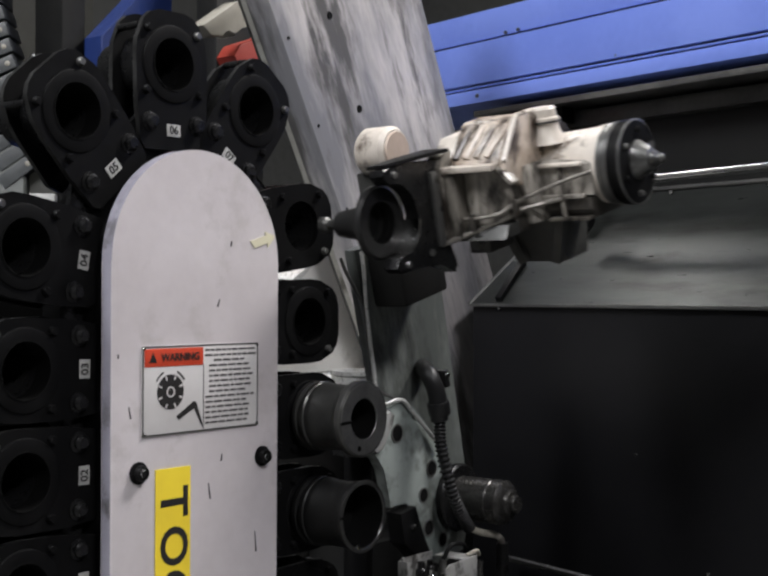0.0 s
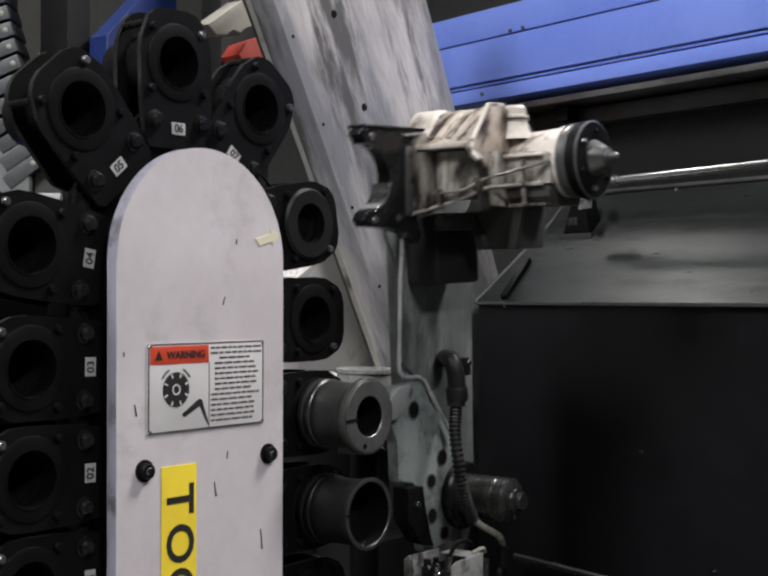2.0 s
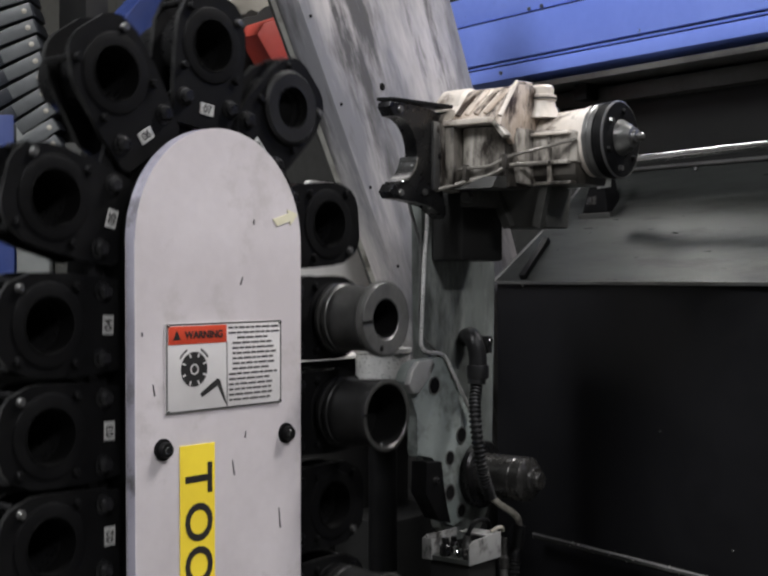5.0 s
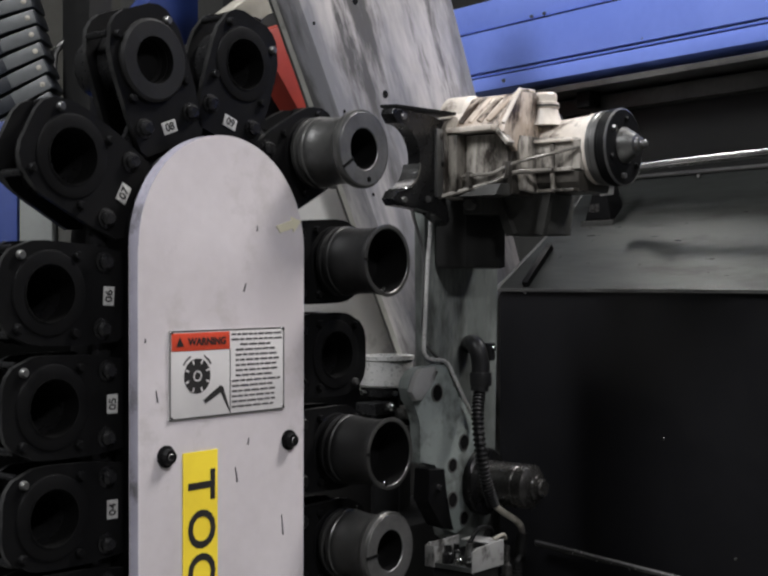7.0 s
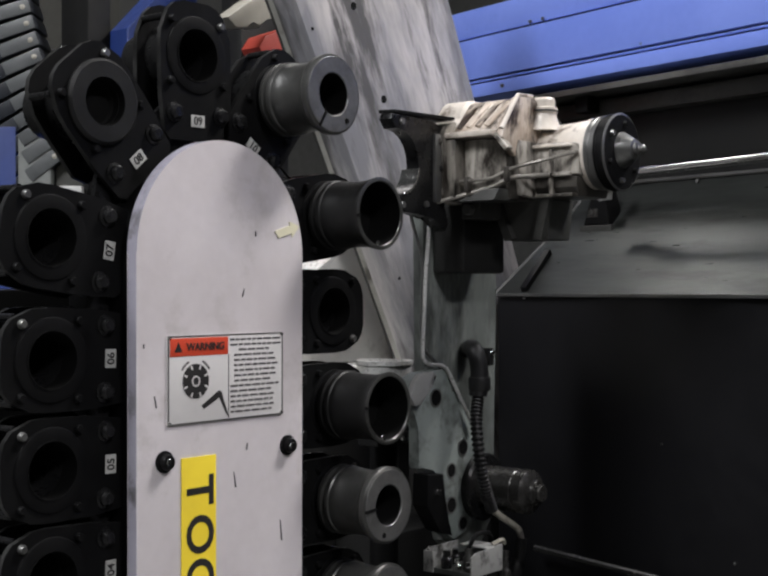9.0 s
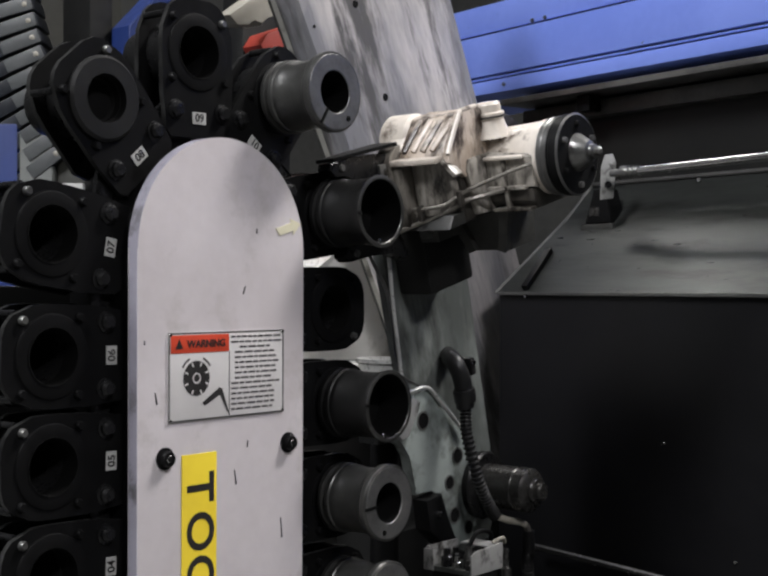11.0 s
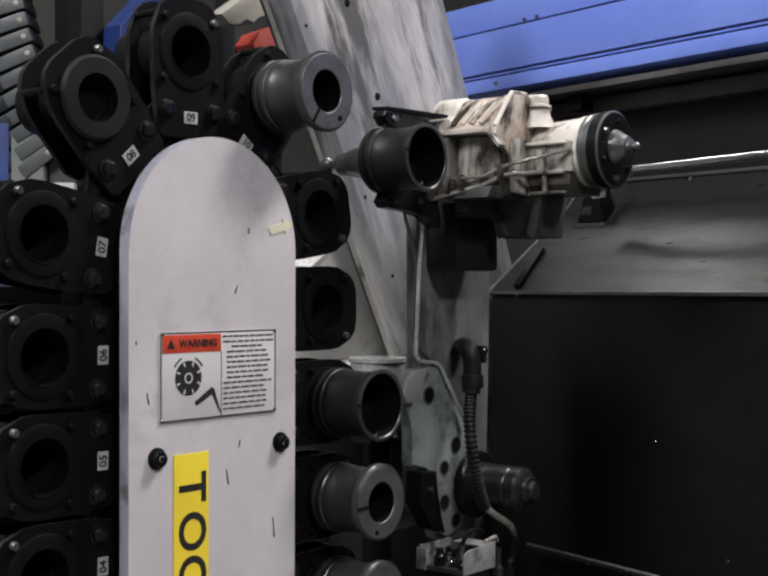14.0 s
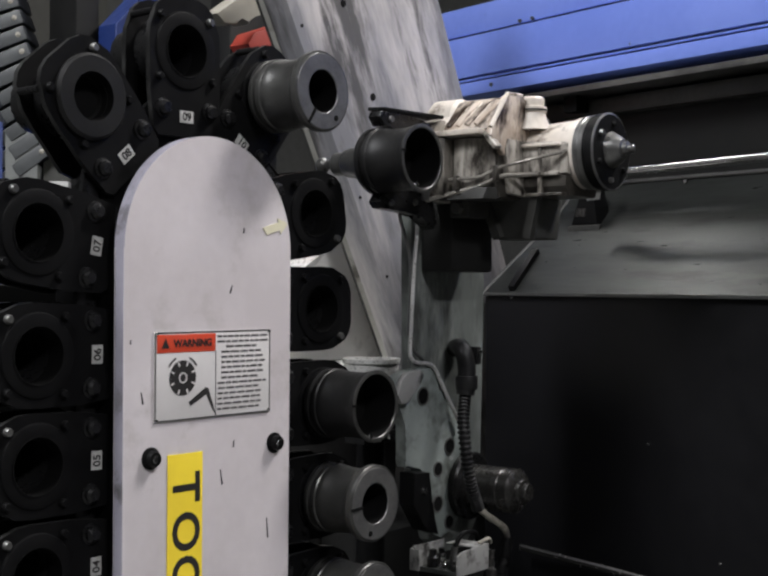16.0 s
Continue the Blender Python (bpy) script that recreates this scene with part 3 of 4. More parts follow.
def swing_arm():
    root = thing("swing_arm", "green-grey tool change arm carrying a cream gripper head", "machine arm", m=pose(*PIVOT))
    # in the arm's own space: x across, y away, z up from the pivot
    part("arm_plate", prism([(-0.085, -0.09), (-0.04, -0.12), (0.03, -0.12), (0.074, -0.06), (0.084, 0.34), (0.084, 0.50), (-0.145, 0.50), (-0.139, 0.06)], 0.012, 0.036, 0.003), ARM_DARK, root, "green-grey arm plate with oil streaks and painted shade")
    bracket = [(-0.222, 0.185), (-0.217, 0.199), (-0.205, 0.212), (-0.187, 0.219), (-0.116, 0.222), (-0.094, 0.216), (-0.079, 0.200), (-0.025, 0.120), (0.006, 0.045), (-0.004, -0.035),
               (-0.045, -0.075), (-0.079, -0.086), (-0.104, -0.075), (-0.133, -0.010), (-0.136, 0.042), (-0.142, 0.048), (-0.184, 0.052), (-0.188, 0.062), (-0.184, 0.124), (-0.196, 0.150), (-0.214, 0.164)]
    plate = part("bracket_plate", prism(bracket, -0.010, 0.0115, 0.003), ARM, root, "pale green-grey bracket with bolt holes")
    for x, z, r in ((-0.137, 0.172, 0.017), (-0.056, 0.077, 0.0155), (-0.091, 0.039, 0.014), (-0.091, -0.023, 0.0155), (-0.056, -0.060, 0.014)):
        part("bolt_hole", lathe([(r, -0.0112), (r, -0.0095), (r * 0.82, -0.0095), (r * 0.82, -0.0112)], 20, pose(x, 0, z), True), RAIL, plate)
        # A flat black disc stands in for the shade inside each hole.
        part("hole_bottom", lathe([(0, -0.0106), (r * 0.86, -0.0106), (r * 0.86, -0.0095), (0, -0.0095)], 20, pose(x, 0, z)), BORE, plate)
    part("bracket_boss", prism([(-0.226, 0.180), (-0.214, 0.204), (-0.196, 0.218), (-0.160, 0.221), (-0.150, 0.212), (-0.166, 0.200), (-0.182, 0.180), (-0.196, 0.164), (-0.214, 0.164)], -0.024, -0.0105, 0.005), SCUFFED, root, "worn pale boss")
    part("stop_block", prism([(-0.185, 0.044), (-0.140, 0.040), (-0.138, -0.01), (-0.112, -0.072), (-0.150, -0.060), (-0.188, -0.010)], -0.030, 0.004, 0.004), BLACK, root, "black stop block")
    part("stop_screw", lathe([(0, -0.036), (0.005, -0.036), (0.006, -0.030), (0, -0.030)], 12, pose(-0.160, 0, 0.010)), STEEL, root)
    part("pivot_flange", lathe([(0.040, -0.026), (0.058, -0.026), (0.062, -0.022), (0.062, -0.011), (0.040, -0.011)], 40, None, True), OILED, root)
    part("pivot_shaft", lathe([(0, -0.146), (0.014, -0.146), (0.016, -0.144), (0.016, -0.137), (0.022, -0.136), (0.024, -0.133), (0.024, -0.129), (0.033, -0.126), (0.040, -0.119), (0.040, -0.100),
                               (0.0385, -0.098), (0.040, -0.096), (0.040, 0.011), (0, 0.011)], 40), SHAFT, root, "dark round pivot shaft with stepped end")
    part("oil_pipe", tube([(-0.158, -0.013, 0.50), (-0.161, -0.013, 0.46), (-0.169, -0.013, 0.397), (-0.176, -0.013, 0.30), (-0.179, -0.013, 0.252), (-0.172, -0.013, 0.238), (-0.156, -0.013, 0.232),
                           (-0.126, -0.013, 0.229), (-0.108, -0.014, 0.220), (-0.088, -0.015, 0.192), (-0.032, -0.018, 0.112)], 0.0036, 10), CHROME, root, "thin bent steel oil pipe")
    part("oil_pipe", tube([(-0.205, -0.006, 0.50), (-0.200, -0.008, 0.475), (-0.176, -0.008, 0.42), (-0.170, -0.006, 0.36), (-0.168, -0.004, 0.27), (-0.118, -0.004, 0.226), (-0.085, -0.008, 0.180)], 0.003, 8), RAIL, root)
    boot = part("cable_boot", tube([(-0.012, 0.011, 0.252), (-0.044, -0.022, 0.256), (-0.056, -0.040, 0.246), (-0.056, -0.047, 0.217), (-0.061, -0.048, 0.172)], 0.0165, 14), RUBBER, root, "black rubber cable boot")
    part("boot_clip", box(-0.044, -0.030, -0.062, -0.034, 0.226, 0.258, 0.004), RUBBER, boot)
    part("boot_collar", lathe([(0, -0.012), (0.019, -0.012), (0.020, -0.008), (0.020, 0.008), (0.019, 0.012), (0, 0.012)], 18, pose(-0.0575, -0.048, 0.194, 90)), RUBBER, boot)
    part("clip_screw", lathe([(0, -0.003), (0.004, -0.003), (0.005, 0.001), (0, 0.001)], 10, pose(-0.037, -0.062, 0.249)), STEEL, boot)
    part("corrugated_hose", tube([(-0.061, -0.048, 0.175), (-0.081, -0.058, 0.128), (-0.091, -0.073, 0.061), (-0.080, -0.078, 0.008), (-0.063, -0.079, -0.028)], 0.0088, 14, 30, 0.0028), RUBBER, root, "black corrugated hose")
    part("hose_end", tube([(-0.064, -0.079, -0.026), (-0.040, -0.086, -0.044), (-0.006, -0.088, -0.062), (0.012, -0.088, -0.076), (0.018, -0.088, -0.092)], 0.0062, 10), BEIGE, root, "pale hose sleeve")
    part("corrugated_hose", tube([(0.018, -0.088, -0.089), (0.010, -0.088, -0.126), (-0.002, -0.088, -0.165), (-0.010, -0.088, -0.36)], 0.0088, 14, 44, 0.0028), RUBBER, root)
    part("cap_seat", box(-0.110, -0.060, -0.040, 0.011, 0.505, 0.625, 0.004), GRIME, root)
    part("slide_block", box(-0.118, 0.01, -0.058, 0.011, 0.392, 0.512, 0.008), HALL_DARK, root, "black slide block")
    part("slide_rail", box(-0.110, 0.040, -0.070, -0.0585, 0.484, 0.510, 0.004), BLACK, root)
    cap = part("motor_cap", lathe([(0, -0.062), (0.036, -0.062), (0.042, -0.055), (0.042, -0.008), (0.036, 0.0), (0, 0.0)], 40, pose(-0.085, 0.0, 0.655)), CAST, root, "cream motor cap with a tan end")
    part("cap_end", lathe([(0, -0.066), (0.031, -0.066), (0.033, -0.061), (0, -0.061)], 40, pose(-0.085, 0.0, 0.655)), TAN, cap, "tan disc")
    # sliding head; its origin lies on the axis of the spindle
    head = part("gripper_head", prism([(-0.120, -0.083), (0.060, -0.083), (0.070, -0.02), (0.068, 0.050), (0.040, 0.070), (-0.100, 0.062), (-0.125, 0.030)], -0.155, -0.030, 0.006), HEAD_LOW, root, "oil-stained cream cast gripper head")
    head.location = (0.003, 0, AXIS_UP)
    section = [(-0.155, 0.032), (-0.150, 0.042), (-0.108, 0.088), (-0.098, 0.092), (-0.056, 0.094), (-0.034, 0.070), (-0.030, 0.030)]
    part("upper_housing", prism(section, -0.150, -0.060, 0.004), HEAD, head, "cream upper housing with brown oil runs")
    # slanted folds on the sloping flank of the housing
    slope = Vector((0.042, 0, 0.046)).normalized()
    for k in range(4):
        y = -0.078 - 0.019 * k
        bm = bmesh.new()
        add_box(bm, -0.0045, 0.0045, -0.0055, 0.0055, 0.0, 0.064, 0.002)
        fold = part("housing_fold", bm, HEAD, head)
        fold.matrix_local = pose(-0.152, y + 0.008, 0.040) @ pose(0, 0, 0, 15 + 3 * k, 0, 0) @ pose(0, 0, 0, 0, math.degrees(math.atan2(slope.x, slope.z)), 0)
    part("housing_end", prism([(-0.158, 0.020), (-0.152, 0.044), (-0.110, 0.092), (-0.098, 0.0965), (-0.058, 0.098), (-0.038, 0.076), (-0.036, -0.010), (-0.120, -0.010)], -0.163, -0.150, 0.003), HEAD, head, "stained end wall of the housing")
    part("housing_edge", tube([(-0.156, -0.160, 0.034), (-0.111, -0.160, 0.090), (-0.098, -0.160, 0.0955), (-0.062, -0.160, 0.097)], 0.0040, 8, steps=3), CAST, head, "worn bright edge")
    part("shoulder", prism([(-0.150, 0.030), (-0.140, 0.052), (-0.118, 0.072), (-0.05, 0.078), (-0.03, 0.066), (-0.03, 0.030)], -0.061, -0.024, 0.004), CAST, head)
    part("ledge", box(-0.176, -0.10, -0.149, -0.050, 0.022, 0.032, 0.003), CAST, head, "cream cast ledge")
    part("ledge_brace", box(-0.166, -0.146, -0.018, 0.018, -0.004, 0.004, 0.002), HEAD_SOFT, head).matrix_local = pose(0.004, -0.160, 0.012, 48, 0, 0)
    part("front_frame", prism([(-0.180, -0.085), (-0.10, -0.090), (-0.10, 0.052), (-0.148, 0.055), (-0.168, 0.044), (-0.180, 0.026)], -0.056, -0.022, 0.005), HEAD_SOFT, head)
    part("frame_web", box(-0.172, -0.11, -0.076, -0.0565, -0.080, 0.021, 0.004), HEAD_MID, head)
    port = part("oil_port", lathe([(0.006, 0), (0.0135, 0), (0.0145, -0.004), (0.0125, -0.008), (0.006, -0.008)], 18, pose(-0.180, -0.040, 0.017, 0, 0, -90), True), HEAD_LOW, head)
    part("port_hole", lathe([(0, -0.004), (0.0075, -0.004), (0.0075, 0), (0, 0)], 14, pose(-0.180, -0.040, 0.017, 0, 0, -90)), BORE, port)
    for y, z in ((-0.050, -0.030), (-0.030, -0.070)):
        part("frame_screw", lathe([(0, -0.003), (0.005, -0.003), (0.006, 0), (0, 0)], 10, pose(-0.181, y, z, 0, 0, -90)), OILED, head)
    part("side_drum", lathe([(0, -0.066), (0.044, -0.066), (0.046, -0.062), (0.046, 0.018), (0, 0.018)], 36, pose(-0.108, -0.104, 0, 90)), HEAD_SOFT, head, "soiled round housing under the ledge, shade in its colour")
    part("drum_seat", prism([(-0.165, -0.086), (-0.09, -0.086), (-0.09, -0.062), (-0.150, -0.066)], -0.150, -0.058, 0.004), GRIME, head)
    low = pose(0, 0, -0.003)
    part("spindle_barrel", lathe([(0, -0.090), (0.052, -0.090), (0.053, -0.150), (0.056, -0.200), (0.059, -0.244), (0.0615, -0.250), (0.062, -0.262), (0, -0.262)], 48, low), CAST, head, "cream tapered spindle barrel")
    # Lower barrel parts take darker castings to carry the shade below.
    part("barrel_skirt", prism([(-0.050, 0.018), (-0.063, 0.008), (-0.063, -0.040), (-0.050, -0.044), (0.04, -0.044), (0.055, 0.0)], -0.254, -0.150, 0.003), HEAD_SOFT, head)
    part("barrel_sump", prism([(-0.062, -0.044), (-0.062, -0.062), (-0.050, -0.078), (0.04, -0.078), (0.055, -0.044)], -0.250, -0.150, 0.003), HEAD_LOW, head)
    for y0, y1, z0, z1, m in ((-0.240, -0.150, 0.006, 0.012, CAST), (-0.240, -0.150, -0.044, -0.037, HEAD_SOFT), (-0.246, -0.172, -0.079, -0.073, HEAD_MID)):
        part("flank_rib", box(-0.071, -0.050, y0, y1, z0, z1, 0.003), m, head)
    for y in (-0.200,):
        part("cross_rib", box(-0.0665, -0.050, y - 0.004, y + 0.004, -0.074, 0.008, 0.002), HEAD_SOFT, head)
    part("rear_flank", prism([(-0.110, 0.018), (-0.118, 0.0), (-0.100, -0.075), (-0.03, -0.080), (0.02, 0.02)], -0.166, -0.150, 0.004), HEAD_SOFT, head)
    part("steel_band", lathe([(0, -0.2615), (0.0635, -0.2615), (0.0635, -0.268), (0.0618, -0.2695), (0.0618, -0.272), (0.0645, -0.2735), (0.0645, -0.280), (0, -0.280)], 48, low), RAIL, head, "turned steel band")
    part("end_ring", lathe([(0, -0.279), (0.0632, -0.279), (0.0632, -0.284), (0.066, -0.286), (0.066, -0.300), (0.064, -0.302), (0.056, -0.303), (0.034, -0.3035), (0, -0.3035)], 48, low), BLACK, head, "black end ring")
    part("ring_edge", lathe([(0.0637, -0.3028), (0.0666, -0.3012), (0.0666, -0.2995), (0.0637, -0.3005)], 48, low, True), RAIL, head, "bright worn rim")
    part("cone", lathe([(0, -0.302), (0.031, -0.302), (0.031, -0.305), (0.018, -0.326), (0.012, -0.328), (0.012, -0.334), (0.0075, -0.336), (0.0075, -0.343), (0.004, -0.346), (0, -0.346)], 40), CONE, head, "turned steel cone tip")
    for a in range(6):
        part("end_bolt", lathe([(0, -0.3095), (0.0045, -0.309), (0.0055, -0.303), (0, -0.303)], 10, pose(0.049 * math.cos(a * 1.047 + 0.4), 0, 0.049 * math.sin(a * 1.047 + 0.4) - 0.003)), BLACK if a % 2 else RAIL, head)
    breather = part("breather", lathe([(0, 0.048), (0.018, 0.048), (0.021, 0.044), (0.021, 0.032), (0.0255, 0.030), (0.0255, 0.022), (0.023, 0.020), (0.025, 0.010), (0.034, -0.010), (0, -0.010)], 28, pose(-0.030, -0.163, 0.050, 90)), CAST, head, "round breather with a dark groove")
    part("breather_ring", lathe([(0.020, 0.026), (0.0262, 0.026), (0.0262, 0.0225), (0.020, 0.0225)], 28, pose(-0.030, -0.163, 0.050, 90), True), GRIME, breather)
    part("oil_pipe", tube([(-0.162, -0.080, -0.052), (-0.163, -0.110, -0.051), (-0.150, -0.136, -0.048), (-0.134, -0.160, -0.034), (-0.118, -0.180, -0.026), (-0.085, -0.214, -0.014), (-0.066, -0.254, -0.004)], 0.0032, 10), PIPE, head, "thin bent oil pipe")
    part("lower_pipe", tube([(-0.182, -0.044, -0.087), (-0.158, -0.090, -0.074), (-0.140, -0.136, -0.060), (-0.128, -0.158, -0.048), (-0.100, -0.182, -0.044), (-0.078, -0.205, -0.041)], 0.0042, 10), PIPE, head)
    for x, y, z in ((-0.163, -0.095, -0.051), (-0.136, -0.158, -0.035)):
        part("pipe_clip", box(x - 0.006, x + 0.006, y - 0.004, y + 0.004, z - 0.020, z + 0.006, 0.002), HEAD_LOW, head)
    # Under the head the shade is put into the dark colour.
    part("under_bracket", prism([(-0.052, -0.078), (0.05, -0.078), (0.035, -0.150), (-0.036, -0.150)], -0.178, -0.085, 0.005), GRIME, head)
    for y0, y1 in ((-0.080, -0.104), (-0.190, -0.164)):
        part("under_fin", tube([(-0.058, y0, -0.074), (-0.044, y1, -0.148)], 0.011, 4), GRIME, head)
    part("under_nut", lathe([(0, -0.014), (0.010, -0.014), (0.011, 0.0), (0, 0.0)], 6, pose(-0.125, -0.075, -0.098, 0, 0, -90)), RAIL, head)
    part("nut_lug", box(-0.126, -0.060, -0.095, -0.055, -0.115, -0.082, 0.004), GRIME, head)
    # forked claw round the tool flange, centred on the tool's axis
    cx, cz = -0.292, -0.026
    jaw = arc(cx, cz, 0.0560, 96, -96, 30) + [(cx - 0.016, cz - 0.070), (cx - 0.006, cz - 0.080), (cx + 0.05, cz - 0.083), (-0.195, cz - 0.088), (-0.160, cz - 0.110), (-0.150, cz - 0.100),
                                             (-0.176, cz - 0.030), (-0.182, cz + 0.030), (-0.165, cz + 0.070), (-0.200, cz + 0.076), (cx + 0.03, cz + 0.080), (cx - 0.014, cz + 0.079), (cx - 0.018, cz + 0.070)]
    part("claw", prism(jaw, -0.046, -0.020, 0.002), OILED, head, "black forked claw")
    part("claw_pad", prism(arc(cx, cz, 0.0558, -8, -78, 14) + arc(cx, cz, 0.0525, -78, -8, 14), -0.050, -0.012, 0.001), STEEL, head, "bright curved claw pad")
    part("back_plate", box(-0.196, -0.178, -0.052, -0.018, -0.088, 0.030, 0.003), RAIL, head)
    top = [(cx - 0.018, -0.020), (cx - 0.006, -0.046), (-0.235, -0.052), (-0.155, -0.062), (-0.150, -0.010), (-0.230, -0.010)]
    part("claw_flap", prism([(x, -y) for x, y in top], cz + 0.0805, cz + 0.0865, 0.001), BLACK, head, "black steel flap").matrix_local = pose(0, 0, 0, 90)
    for x, z in ((cx + 0.01, cz + 0.068), (cx + 0.012, cz - 0.070), (-0.215, cz - 0.066)):
        part("claw_screw", lathe([(0, -0.050), (0.005, -0.050), (0.006, -0.046), (0, -0.046)], 12, pose(x, 0, z)), RAIL, head)
    return root, head


arm, head = swing_arm()

# ---- machine column and panels behind the arm ----
def settle(ob, m):
    """Moves the object's origin and axes to m and leaves its shape where it is."""
    ob.data.transform(m.inverted())
    ob.matrix_local = m
    return ob


def column():
    slant = pose(1.9, 1.66, 2.0, 0, -25.7, 0)
    outline = [(1.573, 2.50), (2.133, 2.50), (2.808, 1.10), (2.357, 1.10)]
    col = thing("machine_column", "slanted dirty white machine column with smeared grime", "machine column")
    settle(part("column_face", prism(outline, 1.66, 1.72, 0.006), COLUMN, col, "smeared off-white slanted plate"), slant)
    side = [(1.598, 2.50), (1.66, 2.50), (2.44, 1.10), (2.379, 1.10)]
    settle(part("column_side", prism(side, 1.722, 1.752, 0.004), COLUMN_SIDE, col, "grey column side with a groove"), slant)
    settle(part("groove", prism([(1.606, 2.50), (1.616, 2.50), (2.397, 1.10), (2.387, 1.10)], 1.753, 1.764, 0), GRIME, col), slant)
    for k in range(4):
        part("side_screw", lathe([(0, 1.6585), (0.0032, 1.6585), (0.004, 1.661), (0, 1.661)], 10, pose(1.817 + 0.0896 * k, 0, 2.10 - 0.16 * k)), BORE, col)
    for x, z in ((1.939, 2.165), (2.035, 1.989), (2.13, 1.79)):
        part("bolt_hole", lathe([(0, 1.6585), (0.0075, 1.6585), (0.0085, 1.661), (0, 1.661)], 16, pose(x, 0, z)), BORE, col)
    part("base", box(2.0, 2.75, 1.62, 1.85, 0, 1.10, 0.01), HALL_DARK, col)


column()


def backing():
    sheet = thing("backing_panel", "pale grey sheet panel behind the tool chain", "panel")
    part("sheet", prism([(1.70, 1.44), (2.30, 1.44), (2.10, 1.80), (1.97, 1.80), (1.76, 1.60)], 1.80, 1.815, 0.002), PANEL, sheet)
    part("shelf_edge", box(1.78, 2.22, 1.70, 1.815, 1.430, 1.438, 0.002), PANEL, sheet)
    # Bright strip added in place of a glint between the pots.
    part("bright_edge", prism([(1.684, 1.618), (1.772, 1.668), (1.780, 1.668), (1.736, 1.634), (1.690, 1.616)], 1.552, 1.797, 0.001), CHROME, sheet, "bright strip standing in for a glint between pots")
    part("support", box(1.75, 2.25, 1.76, 1.82, 0, 1.424, 0.005), HALL_DARK, sheet)
    drum = thing("steel_drum", "bright turned steel collar on a black stem", "machine part", m=pose(1.913, 1.56, 1.40))
    part("collar", lathe([(0, 0.0), (0.050, 0.0), (0.053, 0.004), (0.053, 0.050), (0.056, 0.052), (0.056, 0.060), (0.048, 0.060), (0.046, 0.052), (0, 0.050)], 40, pose(0, 0, 0, 90)), CHROME, drum)
    part("clamp_ring", lathe([(0, -0.018), (0.046, -0.018), (0.048, -0.014), (0.048, -0.001), (0, -0.001)], 32, pose(0, 0, 0, 90)), OILED, drum)
    for k in range(5):
        a = 0.4 + k * 1.2566
        part("clamp_bolt", lathe([(0, -0.008), (0.006, -0.008), (0.007, 0.0), (0, 0.0)], 6, pose(0.050 * math.cos(a), 0.050 * math.sin(a), -0.010, 0, 0, math.degrees(a) + 90)), STEEL, drum)
    for k, (x, z, w) in enumerate(((-0.06, -0.035, 0.03), (0.04, -0.05, 0.045), (-0.03, -0.085, 0.05))):
        part("clamp_block", box(x - w, x + w, -0.05, 0.0, z - 0.012, z + 0.010, 0.004), OILED if k != 1 else GRIME, drum)
        part("clamp_screw", lathe([(0, -0.010), (0.007, -0.010), (0.008, 0.0), (0, 0.0)], 10, pose(x + w * 0.4, -0.05, z)), STEEL, drum)
    part("stem", lathe([(0, -1.40), (0.05, -1.40), (0.05, -1.38), (0.028, -1.37), (0.028, -0.019), (0, -0.019)], 24, pose(0, 0, 0, 90)), BLACK, drum)


backing()

WALL = pose(0, 0, 0, 0, 0, -13.5)


